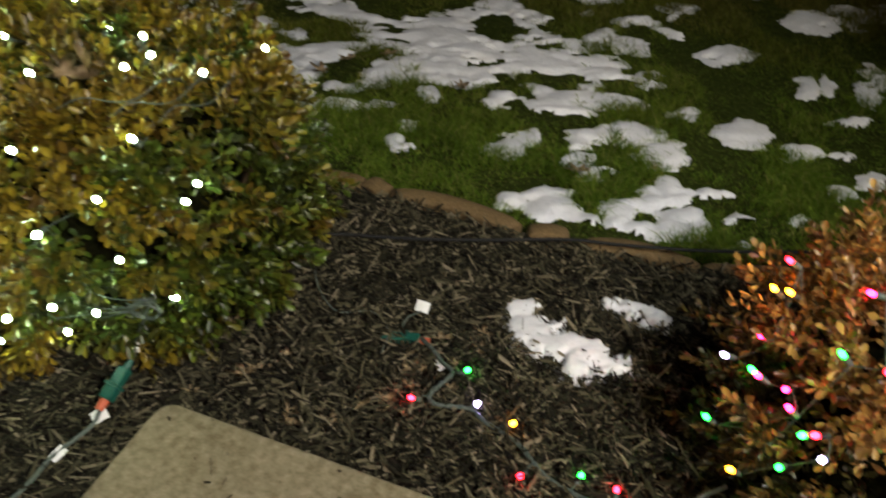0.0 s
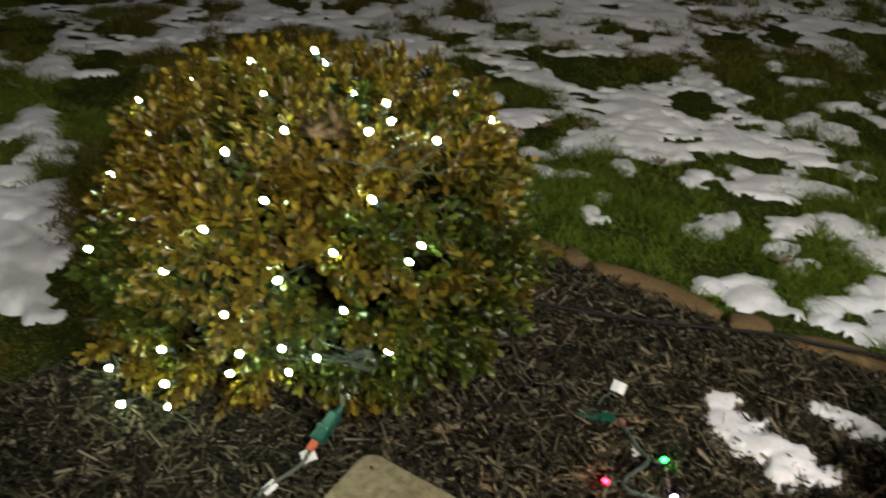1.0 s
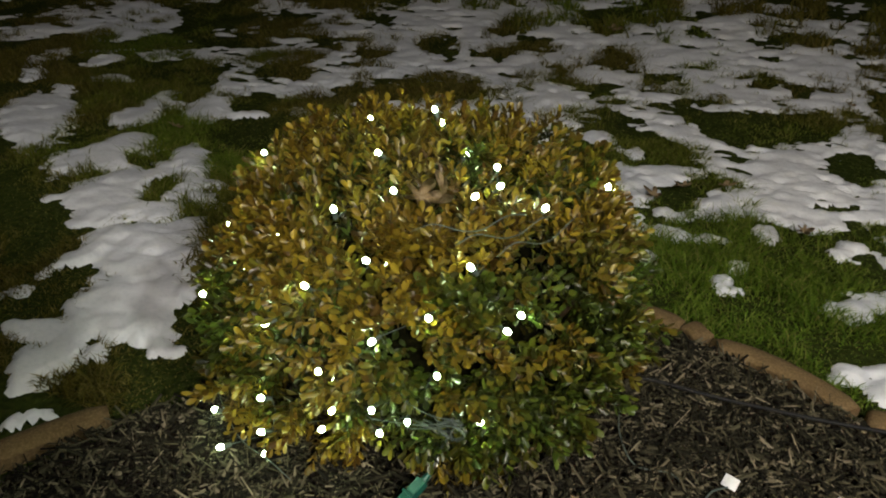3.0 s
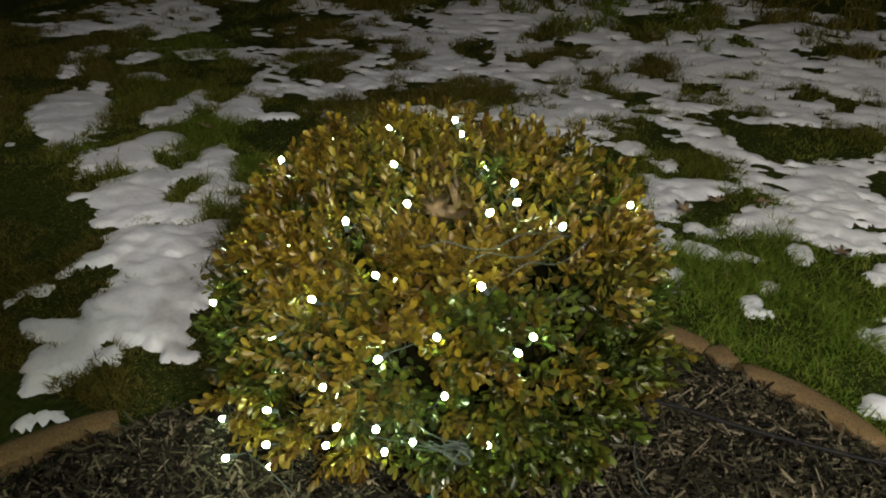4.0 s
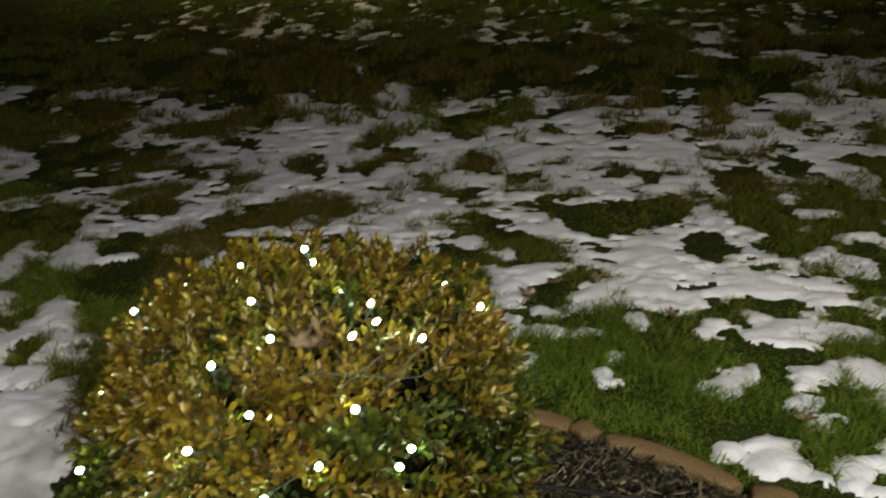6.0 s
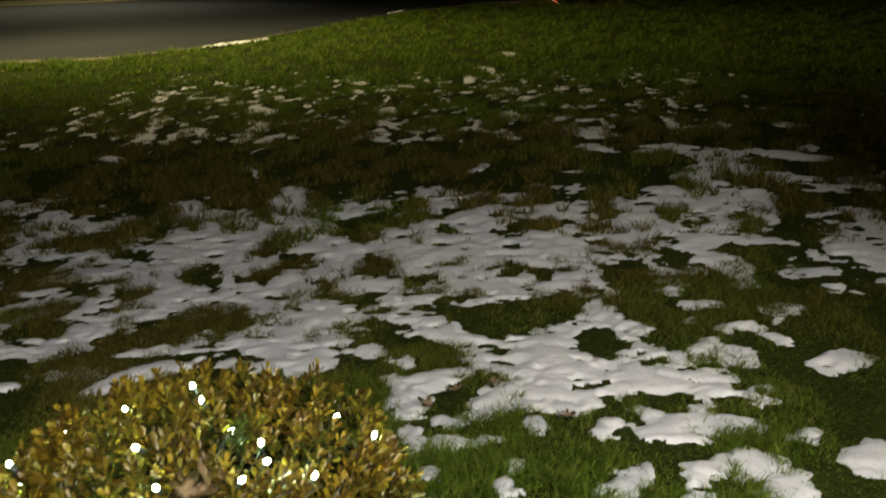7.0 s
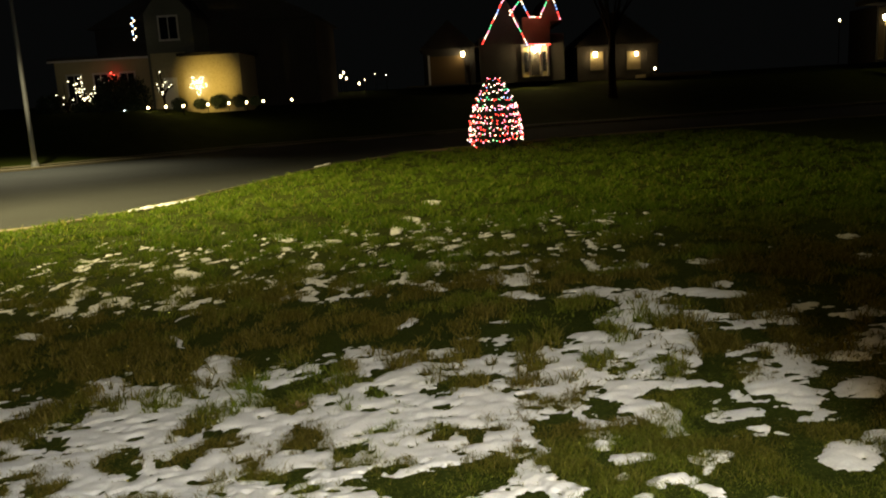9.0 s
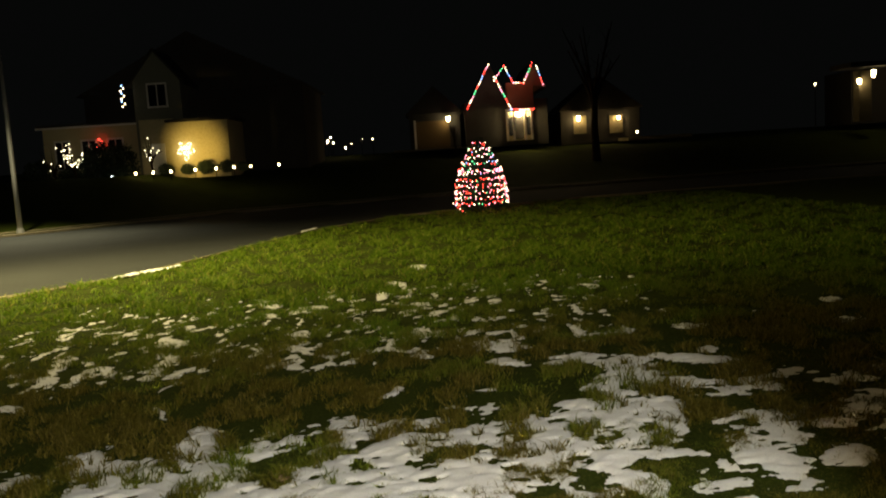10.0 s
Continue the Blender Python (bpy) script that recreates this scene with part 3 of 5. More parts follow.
SNOW_LUMPS = [(-0.47, 3.36, 0.15, 0.04, -81), (-0.37, 3.1, 0.1, 0.07, -83), (-0.27, 2.72, 0.06, 0.04, -86), (-0.15, 2.74, 0.04, 0.04, 33), (-0.07, 2.74, 0.03, 0.02, 19), (-0.2, 2.53, 0.03, 0.03, 40), (0.05, 2.49, 0.03, 0.03, 75), (0.09, 2.59, 0.03, 0.02, 19), (0.08, 2.45, 0.03, 0.02, 86), (0.15, 2.91, 0.05, 0.04, 66), (-0.15, 2.9, 0.07, 0.03, 11), (0.44, 2.52, 0.1, 0.08, 57), (0.51, 2.56, 0.07, 0.03, 82), (0.74, 2.65, 0.1, 0.06, 27), (0.68, 2.51, 0.07, 0.03, 76), (0.65, 2.41, 0.05, 0.03, 43), (0.67, 2.33, 0.05, 0.04, -54), (0.74, 2.37, 0.05, 0.02, 13), (0.89, 2.67, 0.1, 0.07, 84), (0.84, 2.54, 0.08, 0.05, 66)]
SNOW_LUMPS_MORE = [(0.94, 2.52, 0.12, 0.08, 60), (0.39, 2.13, 0.06, 0.04, 62), (0.5, 2.2, 0.07, 0.04, 13), (0.52, 2.1, 0.1, 0.07, 43), (0.6, 2.08, 0.05, 0.04, 62), (0.47, 2.06, 0.04, 0.03, 53)]
SNOW_LUMPS_BY_BED = [(0.71, 2.08, 0.09, 0.05, 71), (0.86, 2.24, 0.12, 0.05, 54), (0.76, 2.15, 0.08, 0.02, 50), (0.91, 2.2, 0.05, 0.03, 23), (0.75, 2.02, 0.06, 0.03, 13), (0.89, 2.05, 0.11, 0.07, 62), (0.8, 1.98, 0.07, 0.04, 18), (0.94, 2.13, 0.05, 0.03, 52), (1.0, 1.92, 0.08, 0.03, 61), (1.08, 2.12, 0.05, 0.02, 17), (1.03, 2.27, 0.1, 0.02, 9), (1.28, 2.12, 0.04, 0.02, 15), (1.44, 3.45, 0.15, 0.08, 17), (1.12, 2.87, 0.07, 0.04, 26), (1.29, 2.73, 0.13, 0.08, 55), (1.67, 3.18, 0.12, 0.05, 64), (1.78, 3.22, 0.12, 0.03, 67), (1.97, 3.21, 0.25, 0.06, 65), (1.98, 3.91, 0.19, 0.11, 51), (2.21, 4.08, 0.13, 0.07, 30)]
SNOW_LUMPS_BY_BED_MORE = [(1.72, 2.88, 0.09, 0.03, 13), (1.45, 2.6, 0.09, 0.05, 30), (1.58, 2.61, 0.07, 0.03, 21), (1.49, 2.32, 0.07, 0.04, 47), (1.63, 2.44, 0.09, 0.05, 32)]
SNOW_MIDDLE = [(-3.32, 5.5, 0.39, 0.14, -54), (-3.47, 5.98, 0.27, 0.11, -54), (-2.6, 5.14, 0.29, 0.18, -85), (-2.46, 4.78, 0.22, 0.09, -16), (-2.11, 4.65, 0.22, 0.14, 82), (-2.16, 5.37, 0.37, 0.19, -76), (-1.83, 5.01, 0.4, 0.24, -33), (-2.01, 4.92, 0.26, 0.15, -39), (-2.22, 5.84, 0.45, 0.17, -57), (-2.52, 6.28, 0.21, 0.1, -57), (-1.81, 5.78, 0.29, 0.23, -78), (-1.72, 6.37, 0.38, 0.15, -81), (-1.58, 5.43, 0.22, 0.15, 28), (-1.87, 5.33, 0.31, 0.18, -28), (-1.89, 4.45, 0.21, 0.12, 78), (-1.87, 4.19, 0.21, 0.06, 83), (-2.14, 4.05, 0.13, 0.12, -3), (-2.1, 3.81, 0.14, 0.08, 50), (-2.1, 3.6, 0.14, 0.12, -1), (-1.68, 4.43, 0.17, 0.09, 25)]
SNOW_MIDDLE_MORE = [(-1.41, 4.31, 0.2, 0.11, 25), (-1.2, 4.46, 0.17, 0.13, 29), (-1.02, 4.79, 0.21, 0.14, 54), (-1.16, 5.13, 0.17, 0.13, 31), (-0.96, 5.18, 0.2, 0.12, 27), (-0.67, 5.25, 0.21, 0.15, 4), (-0.77, 4.54, 0.2, 0.11, 44), (-0.59, 4.65, 0.22, 0.2, -5), (-0.41, 4.83, 0.32, 0.19, -77), (-0.28, 5.11, 0.3, 0.17, -80)]
SNOW_RIDGE = [(-0.6, 5.98, 0.25, 0.12, 72), (-0.46, 6.28, 0.2, 0.12, -76), (-0.56, 5.58, 0.19, 0.11, 29), (-0.97, 6.15, 0.32, 0.1, 59), (-1.25, 6.05, 0.21, 0.1, 88), (-0.53, 4.21, 0.17, 0.07, 24), (-0.1, 4.7, 0.35, 0.22, -82), (0.13, 4.85, 0.31, 0.26, -73), (0.35, 4.62, 0.22, 0.18, -84), (0.49, 4.45, 0.18, 0.11, 87), (0.06, 5.25, 0.29, 0.17, -14), (0.31, 5.21, 0.28, 0.17, -12), (0.63, 5.27, 0.28, 0.24, -20), (0.47, 4.98, 0.2, 0.15, -14), (0.87, 5.46, 0.32, 0.28, 88), (1.11, 5.2, 0.22, 0.2, 72), (-0.09, 4.33, 0.18, 0.08, -9), (-0.31, 4.44, 0.19, 0.13, -19), (-0.22, 5.78, 0.21, 0.15, 47), (-0.07, 5.91, 0.16, 0.11, -20)]
SNOW_RIDGE_MORE = [(0.37, 5.83, 0.31, 0.15, -12), (0.75, 5.74, 0.22, 0.17, -16), (1.08, 5.84, 0.22, 0.2, -17)]
SNOW_COOL = [(1.4, 5.92, 0.36, 0.3, 76), (1.55, 5.59, 0.33, 0.21, 74), (1.74, 5.85, 0.27, 0.13, 74), (1.39, 5.38, 0.2, 0.16, -2), (1.19, 6.27, 0.16, 0.11, -15), (1.73, 6.85, 0.32, 0.24, 78), (1.75, 7.33, 0.28, 0.25, -89), (1.89, 6.61, 0.28, 0.14, -13), (1.38, 7.72, 0.24, 0.19, -26), (2.14, 6.46, 0.19, 0.1, -12), (1.46, 6.62, 0.16, 0.14, -20), (1.69, 6.16, 0.19, 0.12, -10), (1.24, 4.7, 0.2, 0.1, 90), (1.31, 4.52, 0.19, 0.05, 75), (0.92, 4.68, 0.12, 0.08, 79), (0.89, 4.31, 0.07, 0.05, -4), (0.99, 4.1, 0.1, 0.06, -3), (0.89, 3.9, 0.05, 0.04, 9), (1.13, 3.81, 0.1, 0.04, -2), (1.24, 3.68, 0.1, 0.04, -45)]
SNOW_COOL_MORE = [(1.4, 4.04, 0.09, 0.06, 64), (1.3, 3.92, 0.06, 0.03, 70), (1.98, 4.98, 0.29, 0.11, 68), (2.07, 4.84, 0.26, 0.11, 66), (2.1, 4.65, 0.15, 0.1, 57), (1.75, 4.86, 0.06, 0.04, 62), (1.69, 4.33, 0.05, 0.04, 16)]
SNOW_NEAR = [(-0.6, 4.0, 0.07, 0.05, -51), (-0.42, 3.91, 0.16, 0.08, -79), (-0.26, 3.86, 0.12, 0.07, -66), (-0.14, 3.67, 0.14, 0.06, -32), (-0.08, 3.6, 0.12, 0.1, -16), (0.07, 3.54, 0.15, 0.14, -67), (0.2, 3.65, 0.19, 0.09, 51), (0.38, 3.77, 0.13, 0.07, 86), (0.5, 3.95, 0.15, 0.08, 84), (0.59, 3.82, 0.11, 0.09, 80), (0.67, 3.78, 0.07, 0.05, 78), (0.24, 3.42, 0.19, 0.08, -3), (0.05, 3.38, 0.14, 0.07, -4), (0.45, 3.46, 0.14, 0.05, -2), (0.59, 3.57, 0.09, 0.09, 56), (0.72, 3.5, 0.12, 0.1, 14), (0.91, 3.6, 0.13, 0.06, 75), (0.99, 3.54, 0.13, 0.1, -42), (0.79, 3.35, 0.18, 0.08, 0), (0.57, 3.28, 0.22, 0.09, -1)]
SNOW_NEAR_MORE = [(0.34, 3.26, 0.15, 0.1, 0), (0.18, 3.22, 0.13, 0.13, -6), (0.07, 3.17, 0.13, 0.09, -3), (-0.01, 3.08, 0.08, 0.08, -56), (0.22, 3.08, 0.17, 0.07, -1), (0.38, 3.12, 0.1, 0.06, 1), (0.89, 3.21, 0.13, 0.06, 3), (1.02, 3.22, 0.08, 0.05, 7), (1.04, 3.13, 0.05, 0.03, 13)]
SNOW_EDGE = [(0.8, 3.08, 0.1, 0.05, 73), (0.73, 2.95, 0.14, 0.07, 4), (0.86, 2.93, 0.12, 0.06, 6), (0.62, 2.9, 0.09, 0.07, 12), (0.56, 2.99, 0.07, 0.04, -56), (0.66, 2.83, 0.11, 0.03, 1), (0.44, 2.9, 0.06, 0.04, 4), (0.41, 2.84, 0.04, 0.03, 80), (0.15, 2.9, 0.06, 0.04, 88), (-0.16, 2.91, 0.07, 0.03, -1), (-0.02, 2.78, 0.04, 0.02, 1), (-0.14, 2.78, 0.05, 0.03, -2), (-0.29, 2.82, 0.08, 0.05, -75), (-0.38, 3.14, 0.16, 0.06, -80), (-0.3, 3.23, 0.11, 0.07, 42), (-0.21, 3.3, 0.14, 0.05, 34), (-0.42, 3.45, 0.09, 0.04, -80), (-0.3, 3.04, 0.04, 0.04, -48), (-0.33, 2.95, 0.06, 0.04, -8), (-0.6, 3.58, 0.08, 0.06, -23)]
SNOW_EDGE_MORE = [(-0.78, 3.71, 0.11, 0.08, -39), (-0.89, 3.53, 0.2, 0.17, -81), (-1.08, 3.54, 0.2, 0.11, 63), (-0.9, 4.01, 0.14, 0.09, -18), (-0.98, 3.87, 0.18, 0.09, 59)]
SNOW_STREAKS = [(-0.8, 3.93, 0.09, 0.06, -28), (-1.08, 3.74, 0.17, 0.1, 25), (-1.34, 3.68, 0.2, 0.07, 7), (-1.58, 3.6, 0.19, 0.06, 8), (-1.37, 3.43, 0.17, 0.05, 53), (-1.58, 3.32, 0.16, 0.07, 58), (-1.65, 3.21, 0.11, 0.06, 65), (-1.42, 3.83, 0.12, 0.05, 59)]
SNOW_CRUST = [(-4.38, 10.03, 0.43, 0.1, -78), (-4.19, 9.18, 0.27, 0.11, -81), (-3.83, 9.22, 0.34, 0.07, -84), (-3.34, 10.82, 0.3, 0.15, -58), (-3.04, 9.65, 0.47, 0.08, -86), (-2.66, 9.05, 0.24, 0.08, 71), (-3.69, 9.57, 0.17, 0.08, -40), (-3.99, 8.04, 0.2, 0.08, -27), (-2.37, 7.43, 0.25, 0.03, -62), (-2.51, 13.4, 0.39, 0.16, -69), (-1.78, 12.49, 0.3, 0.2, 43), (-2.33, 12.27, 0.23, 0.1, -64), (-0.54, 14.39, 0.31, 0.13, -78), (-0.67, 13.17, 0.4, 0.08, 87), (-0.18, 16.68, 0.42, 0.15, -83), (-0.11, 11.94, 0.24, 0.13, -65), (-0.03, 9.82, 0.32, 0.08, -87), (-1.61, 10.59, 0.22, 0.11, -49), (-1.46, 9.61, 0.35, 0.06, -64), (-2.0, 9.89, 0.14, 0.07, -49)]
SNOW_CRUST_MORE = [(-0.38, 9.06, 0.15, 0.07, -41), (-0.01, 8.56, 0.14, 0.08, -50), (-0.27, 7.25, 0.13, 0.06, 67), (0.05, 6.26, 0.14, 0.1, 21), (0.75, 8.6, 0.31, 0.17, -40), (0.8, 7.89, 0.18, 0.12, -50)]
SNOW_THIN = [(2.36, 7.22, 0.48, 0.11, -48), (2.62, 6.39, 0.15, 0.1, -26), (2.73, 8.54, 0.16, 0.11, -44), (2.55, 7.49, 0.1, 0.08, -57), (3.15, 6.15, 0.17, 0.06, -13), (2.6, 5.28, 0.14, 0.08, -18), (4.23, 8.27, 0.16, 0.12, 53), (4.66, 9.52, 0.17, 0.08, 63), (2.44, 4.76, 0.17, 0.14, 39)]
TUFTS_NEAR = [(-2.21, 2.45, 0.06, 0.03, -45), (-2.06, 2.37, 0.08, 0.05, 86), (-1.96, 2.26, 0.02, 0.02, -42), (-1.85, 2.19, 0.07, 0.06, -28), (-1.94, 2.01, 0.04, 0.03, 6), (-1.99, 2.65, 0.07, 0.05, -51), (-1.8, 4.73, 0.26, 0.09, -61), (-1.46, 4.73, 0.12, 0.1, -74), (-2.14, 4.44, 0.18, 0.12, -62), (-2.06, 3.41, 0.18, 0.13, 70), (-1.34, 5.01, 0.1, 0.09, 46), (0.19, 4.68, 0.1, 0.07, 78), (-0.37, 5.48, 0.11, 0.09, 59), (0.04, 5.43, 0.13, 0.09, 75), (0.29, 5.52, 0.13, 0.08, 30), (0.02, 4.64, 0.07, 0.05, 71), (-0.47, 4.56, 0.12, 0.06, 23), (0.4, 3.27, 0.08, 0.03, 29), (0.48, 3.71, 0.19, 0.11, 73), (0.24, 3.22, 0.04, 0.02, 30)]
TUFTS_NEAR_MORE = [(0.09, 3.32, 0.04, 0.03, 39), (0.58, 2.99, 0.02, 0.02, 75)]
TUFTS_BED = [(0.78, 2.1, 0.04, 0.03, 37), (0.38, 3.24, 0.09, 0.04, 11), (0.49, 3.65, 0.18, 0.1, 81), (0.68, 3.49, 0.08, 0.06, 67), (0.99, 3.22, 0.06, 0.04, 26), (-0.07, 3.26, 0.07, 0.05, 17), (1.56, 2.37, 0.06, 0.03, 46), (0.76, 2.48, 0.08, 0.05, 19)]
TUFTS_MIDDLE = [(-1.81, 4.77, 0.22, 0.08, -64), (-1.47, 4.69, 0.14, 0.08, -55), (-2.45, 5.14, 0.19, 0.1, -33), (-1.3, 4.94, 0.12, 0.08, -40), (-1.51, 5.17, 0.18, 0.1, 71), (-0.75, 4.82, 0.21, 0.11, 89), (-1.05, 5.66, 0.29, 0.13, 63), (-0.8, 6.19, 0.17, 0.11, -63), (0.09, 5.56, 0.18, 0.11, -15), (0.06, 4.72, 0.08, 0.05, -87), (0.19, 4.61, 0.08, 0.07, -35), (0.69, 4.58, 0.33, 0.12, 83), (0.95, 4.83, 0.17, 0.11, 79), (1.09, 4.44, 0.19, 0.11, 76), (0.47, 3.64, 0.13, 0.11, 81), (0.66, 3.46, 0.08, 0.06, 74), (0.34, 3.24, 0.08, 0.03, 34), (0.99, 3.18, 0.05, 0.03, 13), (1.23, 5.43, 0.14, 0.05, 39), (1.08, 5.63, 0.08, 0.08, -10)]
TUFTS_MIDDLE_MORE = [(0.26, 3.49, 0.05, 0.03, -5)]
TUFTS_EDGE = [(-1.69, 3.85, 0.16, 0.15, -36), (-1.39, 3.98, 0.16, 0.14, 27), (-1.15, 3.79, 0.07, 0.03, -10), (-1.26, 3.49, 0.1, 0.04, 55), (0.06, 4.03, 0.29, 0.16, 3), (-0.57, 3.91, 0.18, 0.09, -60), (0.75, 3.67, 0.11, 0.05, -2), (0.68, 3.11, 0.1, 0.04, 0), (-0.11, 3.25, 0.08, 0.05, 39), (-0.22, 3.47, 0.11, 0.07, -8), (-0.53, 3.4, 0.1, 0.07, -23), (0.55, 3.12, 0.08, 0.04, 1), (2.04, 4.97, 0.06, 0.02, 67), (-0.26, 4.24, 0.15, 0.07, -10), (0.06, 5.11, 0.09, 0.05, -13), (0.55, 5.09, 0.07, 0.05, -12), (-0.4, 4.74, 0.04, 0.03, -35)]
TUFTS_FAR = [(1.78, 5.18, 0.2, 0.09, 71), (2.38, 4.96, 0.17, 0.07, 63), (2.05, 6.98, 0.16, 0.13, -75), (2.79, 6.82, 0.26, 0.15, -29), (1.05, 7.92, 0.29, 0.16, -88), (1.39, 7.29, 0.26, 0.17, -89)]
LAWN_SNOW = [(x, y, a + 0.014 * (a < 0.05), b + 0.014 * (a < 0.05), turn) for x, y, a, b, turn in SNOW_BEHIND + SNOW_BEHIND_MORE + SNOW_BESIDE + SNOW_BESIDE_MORE + SNOW_OPEN + SNOW_OPEN_MORE + SNOW_BAND + SNOW_BAND_MORE + SNOW_LUMPS + SNOW_LUMPS_MORE + SNOW_LUMPS_BY_BED + SNOW_LUMPS_BY_BED_MORE + SNOW_MIDDLE + SNOW_MIDDLE_MORE + SNOW_RIDGE + SNOW_RIDGE_MORE + SNOW_COOL + SNOW_COOL_MORE + SNOW_NEAR + SNOW_NEAR_MORE + SNOW_EDGE + SNOW_EDGE_MORE + SNOW_STREAKS + SNOW_CRUST + SNOW_CRUST_MORE + SNOW_THIN]
LAWN_TUFTS = [q for q in TUFTS_NEAR + TUFTS_NEAR_MORE + TUFTS_BED + TUFTS_MIDDLE + TUFTS_MIDDLE_MORE + TUFTS_EDGE + TUFTS_FAR if q[3] > 0.03]


def snow_field(X, Y, spots, ragged, seed):
    """Cover of small loose patches, above 0 where snow lies."""
    wx = X + ragged * (fbm(X, Y, 3.5, seed) - 0.5) + 0.7 * ragged * (fbm(X, Y, 14, seed + 1) - 0.5)
    wy = Y + ragged * (fbm(X + 31, Y, 3.5, seed + 2) - 0.5) + 0.7 * ragged * (fbm(X + 31, Y, 14, seed + 3) - 0.5)
    s = np.full(X.shape, -1.0)
    for x, y, a, b in spots:
        s = np.maximum(s, 1.15 - np.hypot((wx - x) / a, (wy - y) / b))
    return s


def stamp(X, Y, spots, seed, ragged=1.0):
    """1 at the heart of the nearest turned oval, 0 on its rim, on a grid with a ragged rim."""
    r = ragged * (0.05 + 0.015 * smooth(4, 8, Y))
    wx = X + 2 * r * (fbm(X, Y, 7, seed) - 0.5) + r * (fbm(X, Y, 24, seed + 1, 3) - 0.5)
    wy = Y + 2 * r * (fbm(X + 31, Y, 7, seed + 2) - 0.5) + r * (fbm(X + 31, Y, 24, seed + 3, 3) - 0.5)
    s = np.full(X.shape, -1.0)
    xs, ys = X[0], Y[:, 0]
    for x, y, a, b, turn in spots:
        m = 1.9 * max(a, b) + 0.1
        i0, i1 = np.searchsorted(xs, (x - m, x + m))
        j0, j1 = np.searchsorted(ys, (y - m, y + m))
        if i0 == i1 or j0 == j1:
            continue
        c, d = math.cos(radians(turn)), math.sin(radians(turn))
        u, v = wx[j0:j1, i0:i1] - x, wy[j0:j1, i0:i1] - y
        s[j0:j1, i0:i1] = np.maximum(s[j0:j1, i0:i1], 1.0 - np.hypot((c * u + d * v) / a, (c * v - d * u) / b))
    return s


def tufts(X, Y, cell, low, high, share, seed):
    """How far a place lies outside the nearest grass tuft, in tuft radii; at most 3."""
    g = np.random.RandomState(seed)
    jx, jy, jr, jk = (g.rand(512, 512) for _ in range(4))
    i, j = np.floor(X / cell).astype(int), np.floor(Y / cell).astype(int)
    out = np.full(X.shape, 3.0)
    for a in (-1, 0, 1):
        for b in (-1, 0, 1):
            p, q = (i + a) % 512, (j + b) % 512
            r = low + (high - low) * jr[p, q] ** 1.6
            d = np.hypot((X - (i + a + jx[p, q]) * cell) / 2.1, Y - (j + b + jy[p, q]) * cell) / r
            out = np.where(jk[p, q] < share, np.minimum(out, d), out)
    return out


def lawn_cover(X, Y):
    """Snow cover over the lawn on a grid, above 0 where snow lies."""
    s = np.minimum(stamp(X, Y, LAWN_SNOW, 41), 0.5) - 0.07 - 0.12 * smooth(0.8, 1.4, X) * (1 - smooth(4.5, 6.0, Y)) + 0.05 * smooth(3.6, 4.6, Y) * (1 - smooth(7, 9, Y))
    # small remains between the large patches, and thin crusts further out
    bits = 2.0 * (fbm(X, Y * 0.8, 3.4, 51, 4) - 0.5 - 0.2) - 0.6 * (1 - smooth(3.0, 4.2, Y)) - 1.5 * smooth(6.4, 7.6, Y)
    crust = 3.0 * (fbm(X, Y * 0.55, 8.0, 53, 4) - 0.5 - 0.225 + 0.1 * (fbm(X, Y, 0.7, 54, 2) - 0.5)) - 1.5 * (1 - smooth(7.4, 8.8, Y)) - 1.5 * smooth(13.5, 16.0, Y) - 1.0 * smooth(2.0, 5.0, X)
    s = np.maximum(s, np.maximum(bits, crust))
    s = s + (0.3 + 0.25 * smooth(3.2, 4.5, Y)) * (fbm(X, Y * 1.15, 6, 61, 5) - 0.5) + (0.3 + 0.2 * smooth(3.2, 4.5, Y)) * (fbm(X * 0.6, Y, 17, 62, 3) - 0.5)
    # grass tufts that have melted through, large ones and small pits
    s = np.minimum(s, -0.1 - 1.1 * stamp(X, Y, LAWN_TUFTS, 45, 2.2))
    wob = 0.08 * (fbm(X, Y, 11, 63, 3) - 0.5)
    far = smooth(2.6, 3.6, Y)
    s = np.minimum(s, 0.5 * (tufts(X - wob, Y + wob, 0.115, 0.01, 0.036, 0.7, 65) - 0.9) + 0.5 * (1 - far))
    s = np.minimum(s, 0.6 * (tufts(X + wob, Y - wob, 0.25, 0.025, 0.085, 0.75, 64) - 0.9) + 1.2 * (1 - far))
    return s - 2.0 * smooth(0.16, 0.02, Y - bed_edge(X))


def cover_grid(x0, x1, y0, y1, step):
    X, Y = np.meshgrid(np.arange(x0, x1, step), np.arange(y0, y1, step))
    return X, Y, lawn_cover(X, Y), step


NEAR_COVER = cover_grid(-4.6, 3.2, 0.9, 4.4, 0.012)
FAR_COVER = cover_grid(-6.0, 6.5, 4.38, 17.0, 0.022)


def lawn_snow(x, y):
    """Snow cover at loose points of the lawn."""
    out = np.full(x.shape, -1.0)
    for X, Y, S, step in (FAR_COVER, NEAR_COVER):
        i, j = np.round((x - X[0, 0]) / step).astype(int), np.round((y - Y[0, 0]) / step).astype(int)
        ok = (i >= 0) & (i < X.shape[1]) & (j >= 0) & (j < X.shape[0])
        out[ok] = S[j[ok], i[ok]]
    return out


